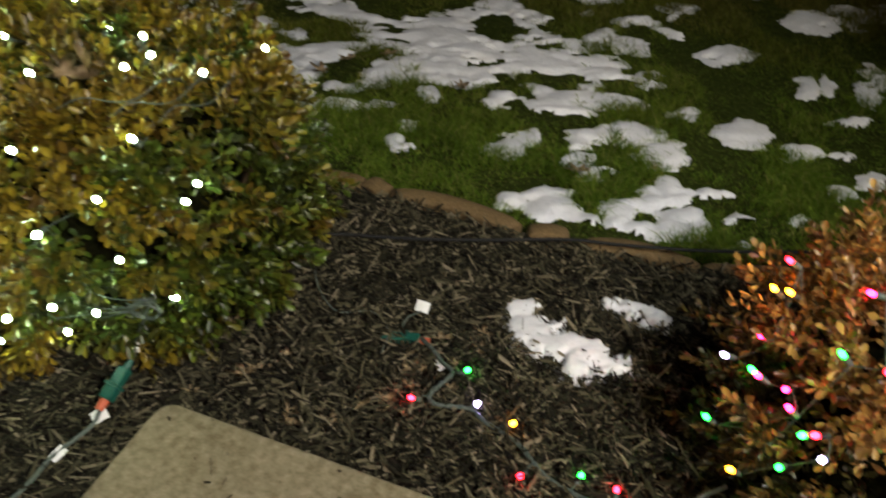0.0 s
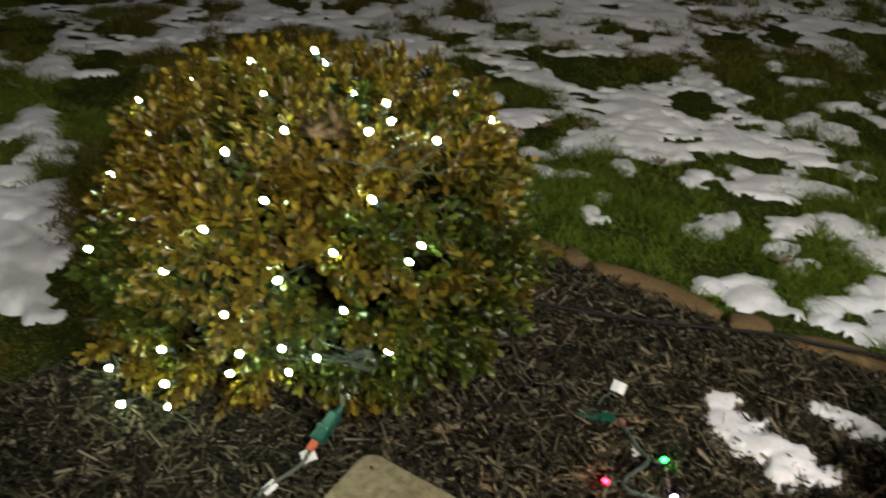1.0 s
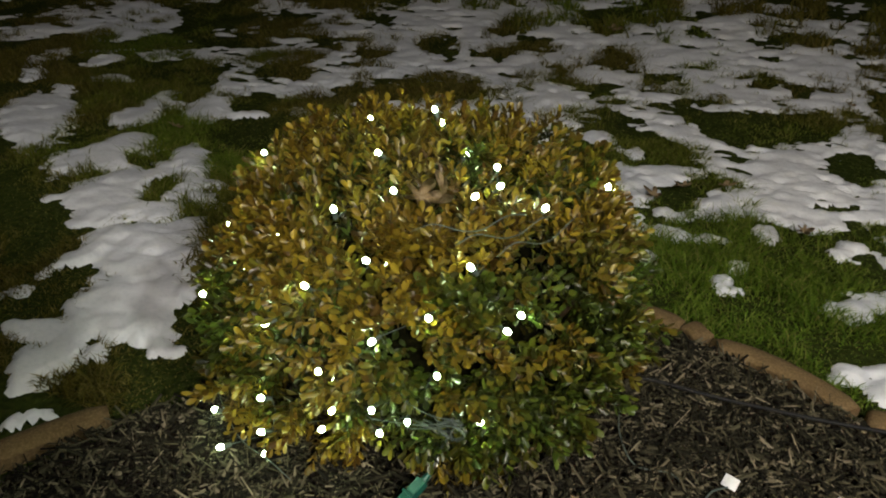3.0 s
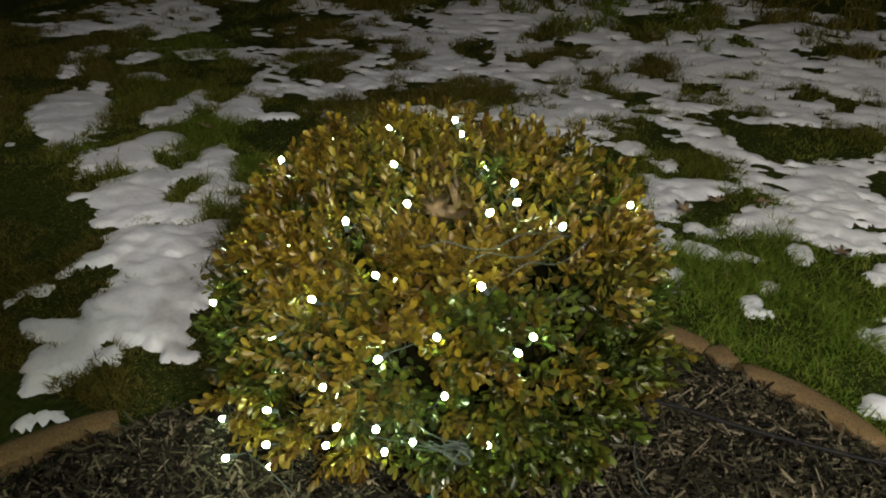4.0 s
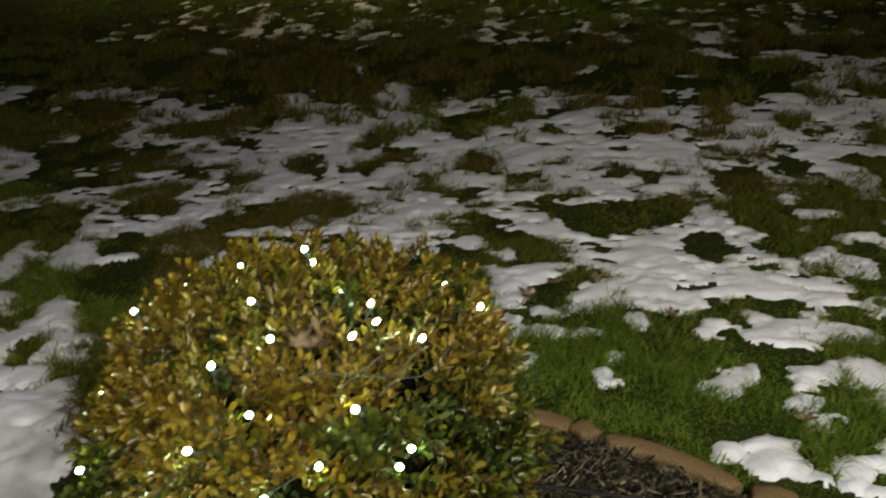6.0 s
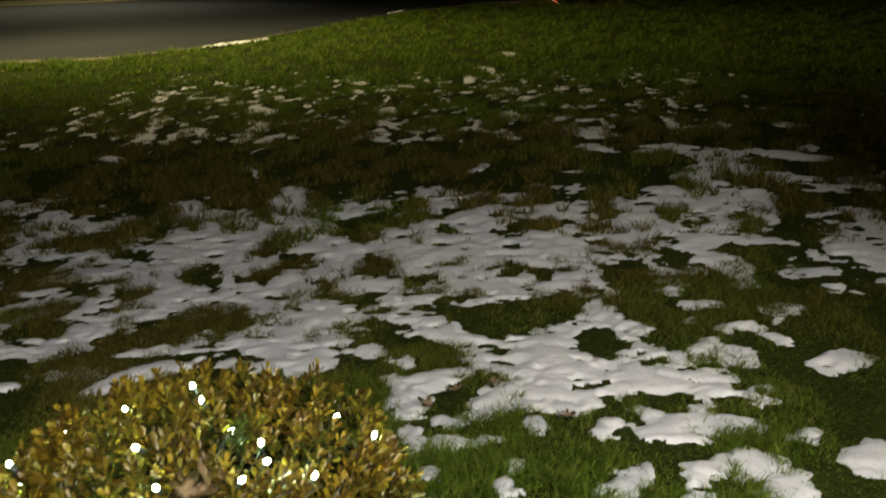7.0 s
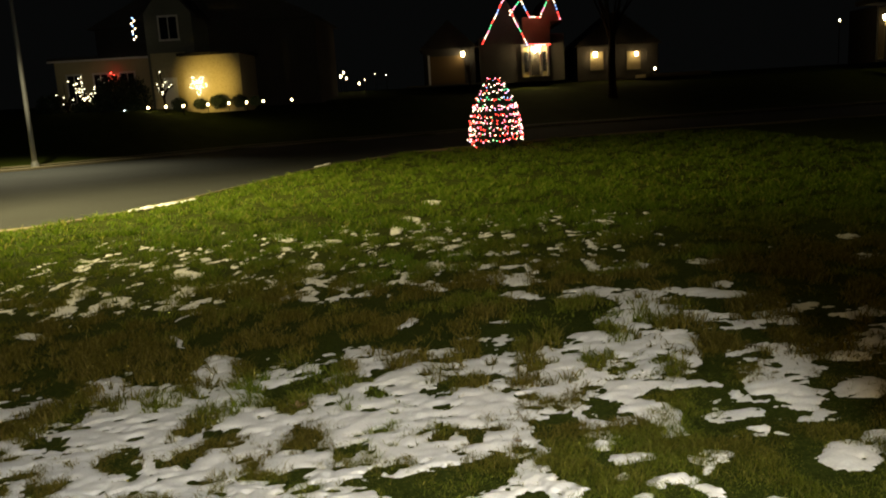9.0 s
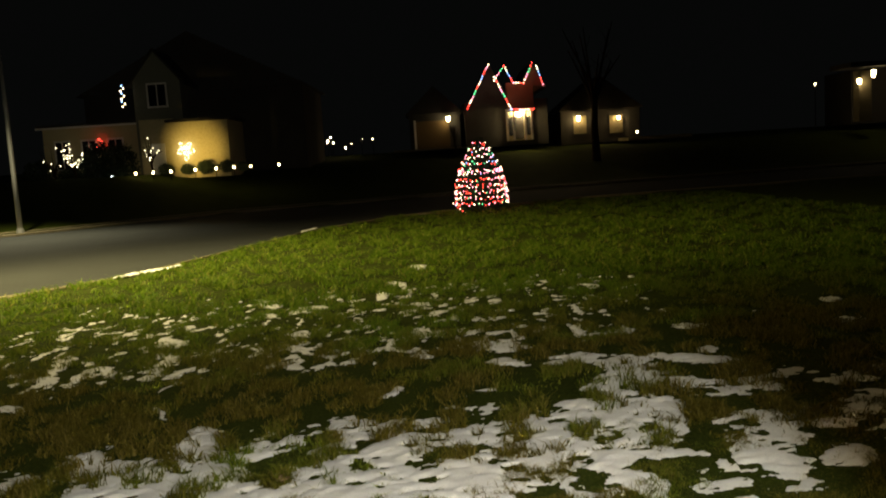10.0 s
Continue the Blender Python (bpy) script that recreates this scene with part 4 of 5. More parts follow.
def snow_sheet(name, X, Y, s, thick, base, lift=0.01):
    h = thick * np.where(s > 0, np.tanh(np.maximum(s, 0) * 3.2) * (0.75 + 0.9 * (fbm(X, Y, 5, 71) - 0.4)), 3.0 * s) + 0.007 * (fbm(X, Y, 26, 72) - 0.5) + 0.010 * (fbm(X, Y, 9, 73, 3) - 0.5) - 0.006 * np.clip(fbm(X, Y, 13, 74, 3) - 0.6, 0, 1) / 0.1
    Z = base(X, Y) + h + lift
    keep = s > -0.45
    idx = np.arange(X.size).reshape(X.shape)
    f = np.stack([idx[:-1, :-1], idx[:-1, 1:], idx[1:, 1:], idx[1:, :-1]], -1).reshape(-1, 4)
    f = f[keep.ravel()[f].all(1)]
    used, inv = np.unique(f, return_inverse=True)
    return array_mesh(name, np.stack([X, Y, Z], -1).reshape(-1, 3)[used], inv.reshape(f.shape), SNOW, smooth=True)


for grid in (NEAR_COVER, FAR_COVER):
    tagged(snow_sheet("snow", *grid[:3], 0.012, lambda X, Y: lawn_height(X, Y) + 0.02 * (fbm(X, Y, 2.2, 3) - 0.5)), "thin melting snow in ragged patches on the lawn", "snow", kind="stuff")


def loose_snow(name, spots, margin, step, thick, scale, ragged, seed, lift, words):
    xs, ys = [q[0] for q in spots], [q[1] for q in spots]
    X, Y = np.meshgrid(np.arange(min(xs) - margin, max(xs) + margin, step), np.arange(min(ys) - 1.3 * margin, max(ys) + 1.3 * margin, step))
    s = snow_field(X * scale, Y * scale, [tuple(scale * v for v in q) for q in spots], ragged, seed)
    tagged(snow_sheet(name, X, Y, s, thick, lambda U, V: lawn_height(U, V) + lift), words, "snow")


BED_SNOW_LARGE = [(x, y - 0.022, a, b) for x, y, a, b in [(0.385, 1.625, 0.035, 0.035), (0.40, 1.565, 0.05, 0.045), (0.46, 1.525, 0.055, 0.04), (0.53, 1.485, 0.055, 0.035), (0.59, 1.46, 0.035, 0.028), (0.49, 1.445, 0.03, 0.03), (0.445, 1.575, 0.025, 0.02)]]
BED_SNOW_SMALL = [(x, y - 0.022, a, b) for x, y, a, b in [(0.605, 1.665, 0.03, 0.016), (0.64, 1.645, 0.03, 0.018), (0.675, 1.625, 0.028, 0.02), (0.705, 1.60, 0.026, 0.022)]]
loose_snow("snow_patch", BED_SNOW_LARGE, 0.15, 0.006, 0.022, 3, 0.22, 81, 0.022, "ragged patch of snow lying on dark mulch")
loose_snow("snow_patch", BED_SNOW_SMALL, 0.15, 0.006, 0.022, 3, 0.22, 81, 0.022, "narrow strip of snow on dark mulch")
loose_snow("snow_strip", [(-6.75 + 0.1 * k, 18.15 + 0.2 * k, 0.03 + 0.015 * (k % 3), 0.15) for k in range(9)], 0.3, 0.02, 0.02, 1, 0.12, 83, 0.045, "long thin strip of snow along the kerb")
loose_snow("snow_strip", [(-4.4 + 0.05 * k, 29.2 + 0.28 * k, 0.035, 0.18) for k in range(6)], 0.3, 0.02, 0.02, 1, 0.12, 83, 0.045, "short strip of snow along the far kerb bend")


# ---- grass ----
def grass(name, n, x0, x1, y0, y1, lean, length, width, seed, cover, clump=(0.2, 1.8)):
    """Blades in loose tufts; fewer where snow lies."""
    rng = np.random.RandomState(seed)
    u = rng.rand(n)
    y = y0 * (y1 / y0) ** u
    x = x0 + (x1 - x0) * rng.rand(n)
    x *= np.interp(y, [y0, y1], [0.9, 1.0])
    tuft = fbm(x, y * 0.7, 4.5 if y1 < 14.1 else 3.4, 91, 3)
    keep = (rng.rand(n) < clump[0] + clump[1] * (tuft - 0.3)) & (y > bed_edge(x) + 0.05) & (y < kerb_y(x))
    if cover:
        s = lawn_snow(x, y)
        keep &= (s < -0.01) | (rng.rand(n) < np.where(s < 0.25, 0.08 + 0.55 * smooth(0.9, 1.3, x) * (1 - smooth(6.0, 7.0, y)) + 0.7 * smooth(7.2, 9.0, y), 0.0))
    x, y, tuft = x[keep], y[keep], tuft[keep]
    n = len(x)
    z = lawn_height(x, y) + 0.02 * (fbm(x, y, 2.2, 3) - 0.5) - 0.004
    a, b = rng.rand(n) * 6.28, rng.rand(n) * 6.28
    L = length * (0.5 + 0.9 * rng.rand(n)) * (0.15 + 1.85 * (0.25 * tuft + 0.75 * smooth(0.33, 0.68, tuft)))
    tip = np.stack([np.cos(a), np.sin(a), 0 * a], -1) * (L * lean * (0.3 + rng.rand(n)))[:, None]
    up = np.stack([0 * a, 0 * a, L], -1)
    w = np.stack([np.cos(b), np.sin(b), 0 * b], -1) * width * (0.6 + 0.8 * rng.rand(n))[:, None]
    P = np.stack([x, y, z], -1)
    v = np.stack([P - w, P + w, P + 0.3 * tip + 0.62 * up + 0.75 * w, P + 0.3 * tip + 0.62 * up - 0.75 * w, P + tip + 0.85 * up], 1).reshape(-1, 3)
    i = np.arange(n)[:, None] * 5
    f = np.concatenate([i + np.array([[0, 1, 2]]), i + np.array([[0, 2, 3]]), i + np.array([[3, 2, 4]])])
    return tagged(array_mesh(name, v, f, GRASS), "short damp winter grass, green with brown patches", "grass", kind="stuff")


grass("near_grass", 640000, -5.0, 3.8, 1.25, 6.0, 1.5, 0.025, 0.0018, 5, True, (0.45, 1.5))
grass("lawn_grass", 340000, -8, 7, 5.2, 14, 1.2, 0.05, 0.0042, 6, True, (-0.25, 2.9))
grass("far_grass", 230000, -12, 14, 13, 40, 1.8, 0.07, 0.010, 7, False, (-0.35, 3.4))


def dry_leaf(place, size, turn, tilt=0.0, label="curled tan oak leaf lying on the lawn"):
    """A lobed, curled oak leaf."""
    bm = bmesh.new()
    outline, n = [], 40
    for k in range(n):
        a = 2 * math.pi * k / n
        r = (0.17 + 0.3 * abs(math.cos(2.5 * a)) ** 1.5) * (1.0 + 0.3 * math.cos(a))
        x, y = size * 1.25 * r * math.cos(a), size * 0.9 * r * math.sin(a)
        outline.append(bm.verts.new((x, y, size * (0.9 * (y / size) ** 2 + 0.5 * (x / size) ** 2 + 0.04 * math.sin(5 * a)))))
    mid = bm.verts.new((0, 0, 0.01 * size))
    for k in range(n):
        bm.faces.new((mid, outline[k], outline[(k + 1) % n])).smooth = True
    bmesh.ops.solidify(bm, geom=bm.faces[:], thickness=0.0008)
    ob = tagged(part("fallen_leaf", bm, DRY), label, "leaf", "fallen leaves")
    ob.matrix_world = pose(*place, tilt, 0.4 * tilt, turn)
    return ob


rng = random.Random(12)
for x, y in ((-0.16, 3.13), (-0.02, 3.2), (0.27, 2.93), (0.62, 2.3), (-0.25, 3.0), (-0.9, 5.3), (0.45, 4.4), (-2.2, 2.75)):
    dry_leaf((x, y, float(lawn_height(x, y)) + 0.035), rng.uniform(0.06, 0.09), rng.uniform(0, 360), rng.uniform(-25, 25))
for k in range(30):
    x, y = -0.40 + 0.75 * rng.random(), 1.22 + 0.3 * rng.random()
    dry_leaf((x, y, 0.035), rng.uniform(0.025, 0.055), rng.uniform(0, 360), rng.uniform(-25, 25), "small dry tan leaf on the mulch")
dry_leaf((-0.565, 1.555, 0.585), 0.085, 20, 34, "large pale tan oak leaf caught in the shrub")
dry_leaf((-0.515, 1.555, 0.60), 0.07, 110, -58, "pale folded oak leaf caught in the shrub")


# ---- mulch ----
def mulch(n, seed):
    rng = np.random.RandomState(seed)
    x, y = -2.0 + 3.6 * rng.rand(n), 0.75 + 1.4 * rng.rand(n)
    keep = y < bed_edge(x) - 0.03
    x, y = x[keep], y[keep]
    n = len(x)
    z = lawn_height(x, y) + 0.012 + 0.03 * (fbm(x, y, 9, 5) - 0.5) + 0.014 + 0.012 * rng.rand(n)
    a = rng.rand(n) * 3.14
    L = 0.004 + 0.034 * rng.rand(n) ** 3
    W = 0.0007 + 0.0042 * rng.rand(n) ** 3
    d = np.stack([np.cos(a), np.sin(a), 0.45 * rng.randn(n)], -1)
    w = np.stack([-np.sin(a), np.cos(a), 0.5 * rng.randn(n)], -1) * W[:, None]
    t = np.stack([0 * a, 0 * a, 0.002 + 0.003 * rng.rand(n)], -1)
    P, D = np.stack([x, y, z], -1), d * L[:, None]
    v = np.stack([P - D - w, P - D + w, P + D + 0.6 * w, P + D - 0.7 * w, P - 0.9 * D - 0.8 * w + t, P - 0.9 * D + 0.8 * w + t, P + 0.85 * D + 0.5 * w + t, P + 0.9 * D - 0.6 * w + t], 1).reshape(-1, 3)
    i = np.arange(n)[:, None] * 8
    f = np.concatenate([i + np.array([q]) for q in ([4, 5, 6, 7], [0, 1, 5, 4], [1, 2, 6, 5], [2, 3, 7, 6], [3, 0, 4, 7])])
    return array_mesh("mulch_chips", v, f, CHIP)


tagged(mulch(75000, 31), "shredded dark bark chips and twigs", "mulch", kind="stuff")


# ---- edging blocks ----
def edger(p0, p1, bow, width=0.065, height=0.042, label="weathered red concrete edging block with a curved top"):
    """A curved edging block from p0 to p1, bowed to its left."""
    a, b = Vector((*p0, 0)), Vector((*p1, 0))
    d = b - a
    side = Vector((-d.y, d.x, 0)).normalized()
    n = 12
    bm = bmesh.new()
    rings = []
    for k in range(n + 1):
        t = k / n
        c = a + d * t + side * bow * 4 * t * (1 - t)
        tang = (d + side * bow * 4 * (1 - 2 * t)).normalized()
        out = Vector((-tang.y, tang.x, 0))
        h = height * (0.86 + 0.14 * math.sin(math.pi * t)) * (0.86 if k in (0, n) else 1.0)
        w = width * (0.82 if k in (0, n) else 1.0)
        g = float(lawn_height(c.x, c.y))
        wob = 0.003 * math.sin(7 * t + p0[0] * 9)
        rings.append([bm.verts.new((*(c + out * (q * w + wob)).xy, g + r * h)) for q, r in ((-0.5, -0.4), (-0.5, 0.72), (-0.42, 0.9), (-0.2, 1.0), (0.2, 1.0), (0.42, 0.9), (0.5, 0.72), (0.5, -0.4))])
    for r, s in zip(rings, rings[1:]):
        for k in range(7):
            bm.faces.new((r[k], s[k], s[k + 1], r[k + 1])).smooth = 0 < k < 6
    bm.faces.new(rings[0])
    bm.faces.new(rings[-1][::-1])
    bmesh.ops.recalc_face_normals(bm, faces=bm.faces[:])
    return tagged(part("edging_block", bm, EDGER), label, "edging block", "edging round the bed")


edger((-0.36, 2.13), (-0.03, 2.14), 0.02)
edger((-0.02, 2.14), (0.04, 2.09), 0.0, 0.06, 0.048, "short broken red edging block")
edger((0.05, 2.08), (0.395, 1.945), 0.035)
edger((0.425, 1.925), (0.535, 1.915), 0.0, 0.07, 0.05, "short squat red edging block")
edger((0.57, 1.885), (0.865, 1.815), 0.025)
edger((0.885, 1.81), (1.18, 1.83), -0.01)
edger((-1.42, 0.80), (-1.205, 1.235), 0.03)

# ---- cables in the bed ----
def cable(name, points, radius, material, label, category):
    ob = tube(name, spline(points, 8), radius, material)
    return tagged(ob, label, category)


cable("drip_hose", [(-0.2, 1.80, 0.046), (-0.072, 1.828, 0.050), (0.074, 1.831, 0.048), (0.294, 1.845, 0.050), (0.521, 1.865, 0.056), (0.671, 1.858, 0.056), (0.897, 1.845, 0.066), (1.2, 1.86, 0.076)], 0.0048, RUBBER, "thin black drip hose lying along the bed", "hose")


cable("loose_wire", [(-0.12, 1.72, 0.04), (-0.10, 1.62, 0.05), (-0.05, 1.55, 0.04), (0.03, 1.55, 0.045), (0.07, 1.50, 0.04), (0.06, 1.42, 0.042)], 0.0018, WIRE, "thin grey-green wire curling over the mulch", "cord")


# ---- light strings ----
def bulb_meshes(material_led, led_radius=0.0036, led_length=0.012):
    """Shared meshes of a small lamp: tapered socket and faceted lens, along +z."""
    s = bmesh.new()
    bmesh.ops.create_cone(s, segments=8, cap_ends=True, radius1=0.0045, radius2=0.006, depth=0.016, matrix=pose(0, 0, -0.008))
    bmesh.ops.create_cone(s, segments=8, cap_ends=True, radius1=0.0065, radius2=0.0065, depth=0.004, matrix=pose(0, 0, -0.001))
    b = bmesh.new()
    bmesh.ops.create_uvsphere(b, u_segments=8, v_segments=6, radius=1.0)
    for v in b.verts:
        v.co = Vector((v.co.x * led_radius, v.co.y * led_radius, v.co.z * led_length * 0.5 + led_length * 0.45))
    out = []
    for nm, bm, m in (("socket", s, WIRE), ("led", b, material_led)):
        me = bpy.data.meshes.new(nm)
        bm.to_mesh(me)
        bm.free()
        me.materials.append(m)
        out.append(me)
    return out


LEDS = {k: bulb_meshes(m, *((0.0062, 0.016) if k == "w" else (0.0054, 0.015))) for k, m in dict(w=LAMP_W, r=LAMP_R, g=LAMP_G, o=LAMP_O, p=LAMP_P, v=LAMP_V).items()}


def bulb(parent, place, way, colour, label=""):
    socket = new("bulb", LEDS[colour][0])
    socket.parent = parent
    q = Vector(way).to_track_quat("Z", "Y")
    socket.matrix_local = Matrix.LocRotScale(place, q, None)
    lens = new("lens", LEDS[colour][1])
    lens.parent = socket
    if label:
        socket["label"] = label
    return socket


def wire(parent, points, radius=0.0013, droop=0.0):
    """A strand of thin green wire."""
    return tube("wire", points, radius, WIRE, parent, 5)


string = tagged(empty("string_lights", BUSH), "string of lit white mini lights wound through the boxwood", "string lights")
rng = random.Random(3)
last = None
order = sorted(LOW_BULBS, key=lambda q: (round(q[2] * 8), q[0])) + sorted(HIGH_BULBS + DEEP_BULBS, key=lambda q: (round(q[2] * 9), q[0]))
for place in order:
    p = Vector(place)
    out = Vector((p.x, p.y, 0.0 if p.z < 0.45 else 0.9 * math.hypot(p.x, p.y) + 0.1)).normalized()
    way = (out + Vector((rng.uniform(-0.7, 0.7), rng.uniform(-0.7, 0.7), rng.uniform(-0.4, 0.5)))).normalized()
    bulb(string, p - way * 0.006, way, "w")
    foot = p - way * 0.022
    if last is not None and (last - foot).length < 0.3:
        mid = (last + foot) / 2 - out * 0.03 + Vector((rng.uniform(-0.02, 0.02), rng.uniform(-0.02, 0.02), rng.uniform(-0.03, 0.01)))
        wire(string, spline([last, mid, foot], 5))
    last = foot

# bundle of wire at the foot of the shrub, above the plug
knot = Vector((0.225, -0.4, 0.235))
for k in range(9):
    a = rng.uniform(0, 6.28)
    d = Vector((rng.uniform(-0.16, 0.03), rng.uniform(-0.03, 0.02), rng.uniform(-0.03, 0.03)))
    q = Vector((0.02 * math.cos(a), 0.0, 0.02 * math.sin(a)))
    wire(string, spline([knot + q, knot + d * 0.4 + Vector((0, -0.018, 0.01)), knot + d, knot + d * 1.1 - q * 0.6], 5))
for k in range(5):
    a0 = k * 1.3
    wire(string, spline([knot + Vector((0.028 * math.cos(a0 + t), -0.012 - 0.003 * k, 0.02 * math.sin(a0 + t))) for t in (0, 1.2, 2.4, 3.6, 4.8)], 4))
# loose wires over the top
for az0, az1, r, z in ((-20, -60, 0.33, 0.575), (-10, -48, 0.36, 0.56), (-30, -75, 0.30, 0.585), (-140, -100, 0.52, 0.06)):
    pts = [Vector(((r + 0.01 * math.sin(3 * k)) * math.cos(radians(az0 + (az1 - az0) * k / 5)), r * math.sin(radians(az0 + (az1 - az0) * k / 5)), z + 0.012 * math.sin(2 * k))) for k in range(6)]
    wire(string, spline(pts, 4))


def plug(place, turn, tilt, label):
    """A mated plug and socket: two green bodies with a rim, a strain relief and a red band."""
    ob = tagged(empty("plug_connector", place), label, "plug")
    ob.matrix_world = pose(*place, 0, tilt, turn)
    bm = bmesh.new()
    box(bm, (0.036, 0.024, 0.02), pose(0.02, 0, 0), 0.004)
    bmesh.ops.create_cone(bm, segments=10, cap_ends=True, radius1=0.009, radius2=0.005, depth=0.02, matrix=pose(0.046, 0, 0, 0, 90, 0))
    part("plug_body", bm, PLASTIC_G, ob)
    bm = bmesh.new()
    box(bm, (0.030, 0.027, 0.023), pose(-0.016, 0, 0), 0.005)
    box(bm, (0.006, 0.031, 0.027), pose(-0.001, 0, 0), 0.002)
    part("socket_body", bm, PLASTIC_G, ob)
    bm = bmesh.new()
    bmesh.ops.create_cone(bm, segments=10, cap_ends=True, radius1=0.008, radius2=0.0095, depth=0.022, matrix=pose(-0.042, 0, 0, 0, 90, 0))
    part("band", bm, BAND, ob, "red warning band")
    return ob


def tag(place, m, size, parent_label):
    bm = bmesh.new()
    n = 6
    w, h = size
    for k in range(n):
        t0, t1 = k / n, (k + 1) / n
        q = [bm.verts.new((w * (t - 0.5), s * h / 2, 0.12 * w * math.sin(3 * t))) for t, s in ((t0, -1), (t1, -1), (t1, 1), (t0, 1))]
        bm.faces.new(q)
    bmesh.ops.remove_doubles(bm, verts=bm.verts[:], dist=1e-5)
    bmesh.ops.solidify(bm, geom=bm.faces[:], thickness=0.0006)
    ob = part("cord_tag", bm, WHITE)
    ob.matrix_world = Matrix.Translation(place) @ m
    return tagged(ob, parent_label, "tag")


plug((-0.444, 1.238, 0.095), 66, -24, "green plug joined to an extension socket under the shrub")
cable("extension_cord", [(-0.64, 0.86, 0.05), (-0.57, 0.98, 0.05), (-0.539, 1.04, 0.05), (-0.52, 1.10, 0.05), (-0.475, 1.17, 0.052), (-0.462, 1.195, 0.07)], 0.0042, WIRE, "dark green extension cord running to the plug", "cord")
cable("lead_wire", [(-0.42, 1.295, 0.115), (-0.42, 1.315, 0.14), (-0.405, 1.318, 0.18), (-0.385, 1.32, 0.232)], 0.0025, WIRE, "thin green lead rising into the light string", "cord")
tag((-0.464, 1.193, 0.058), pose(0, 0, 0, 20, -12, 35), (0.03, 0.026), "white paper warning tag on the cord")
tag((-0.513, 1.108, 0.048), pose(0, 0, 0, 35, -10, 60), (0.03, 0.018), "folded white tag on the cord")
tag((-0.422, 1.312, 0.127), pose(0, 0, 0, 60, 5, 10), (0.014, 0.02), "small white tag below the light string")
plug((0.112, 1.474, 0.038), 172, 4, "green plug lying on the mulch")
tag((0.146, 1.572, 0.05), pose(0, 0, 0, 38, 8, -12), (0.032, 0.026), "white paper warning tag standing on the mulch")
cable("tag_wire", [(0.095, 1.488, 0.04), (0.112, 1.525, 0.055), (0.142, 1.561, 0.045)], 0.0022, WIRE, "thin green wire leading to a white tag", "cord")
tag((0.186, 1.404, 0.036), pose(0, 0, 0, 25, 10, -60), (0.032, 0.016), "crumpled white tag round the wire")

ground_string = tagged(empty("ground_light_string", (0, 0, 0)), "string of coloured mini lights lying on the mulch", "string lights")
lead = [(0.146, 1.468, 0.049), (0.168, 1.435, 0.054), (0.192, 1.40, 0.049), (0.212, 1.366, 0.049), (0.168, 1.312, 0.044), (0.178, 1.284, 0.044), (0.247, 1.276, 0.044), (0.281, 1.242, 0.044), (0.338, 1.198, 0.044), (0.41, 1.10, 0.044), (0.56, 1.03, 0.064), (0.7, 1.06, 0.12)]
path = spline(lead, 8)
for off in (0.0, 1.0, 2.0):
    twist = [p + 0.0024 * Vector((math.cos(0.9 * k + 2.1 * off), 0.3 * math.sin(0.9 * k + 2.1 * off), math.sin(0.9 * k + 2.1 * off))) for k, p in enumerate(path)]
    wire(ground_string, twist, 0.003)
for (x, y), colour, (fx, fy) in (((0.133, 1.292), "r", (0.170, 1.302)), ((0.240, 1.376), "g", (0.212, 1.37)), ((0.259, 1.281), "v", (0.245, 1.277)), ((0.328, 1.236), "o", (0.30, 1.228)), ((0.342, 1.116), "r", (0.37, 1.15)), ((0.452, 1.114), "g", (0.43, 1.08)), ((0.518, 1.085), "r", (0.51, 1.05))):
    way = Vector((x - fx, y - fy, 0.02)).normalized()
    bulb(ground_string, (x, y, 0.048), way, colour)
    wire(ground_string, spline([(fx, fy, 0.044), ((x + fx) / 2, (y + fy) / 2, 0.052), Vector((x, y, 0.048)) - way * 0.016], 4), 0.0014)

RED_AT = (1.09, 1.12, 0.0)
colour_string = tagged(empty("coloured_string_lights", RED_AT), "string of lit multicoloured mini lights in the rust-brown shrub", "string lights")
prev = None
for az, r, z, c in COLOUR_BULBS:
    a = radians(az)
    out = Vector((math.cos(a), math.sin(a), 0.4)).normalized()
    p = Vector((r * math.cos(a), r * math.sin(a), z)) + out * 0.004
    way = (out + Vector((rng.uniform(-0.6, 0.6), rng.uniform(-0.6, 0.6), rng.uniform(-0.4, 0.4)))).normalized()
    bulb(colour_string, p, way, c)
    if prev is not None:
        wire(colour_string, spline([prev, (prev + p) / 2 - out * 0.01, p - way * 0.016], 4))
    prev = p - way * 0.016


# ---- the far side of the street ----
def slab(name, x0, x1, y0, y1, z0, z1, material, parent, label="", bev=0.0):
    bm = bmesh.new()
    box(bm, (x1 - x0, y1 - y0, z1 - z0), pose((x0 + x1) / 2, (y0 + y1) / 2, (z0 + z1) / 2), bev)
    return part(name, bm, material, parent, label)


def prism(name, x0, x1, y0, y1, z0, z1, material, parent, over=0.0):
    """A gable: triangle to the street, from z0 at the eaves to z1 at the ridge."""
    bm = bmesh.new()
    xm = (x0 + x1) / 2
    a = [bm.verts.new(v) for v in ((x0 - over, y0, z0), (x1 + over, y0, z0), (xm, y0, z1))]
    b = [bm.verts.new((v.co.x, y1, v.co.z)) for v in a]
    bm.faces.new(a)
    bm.faces.new(b[::-1])
    for k in range(3):
        bm.faces.new((a[k], b[k], b[(k + 1) % 3], a[(k + 1) % 3]))
    bmesh.ops.recalc_face_normals(bm, faces=bm.faces[:])
    return part(name, bm, material, parent)


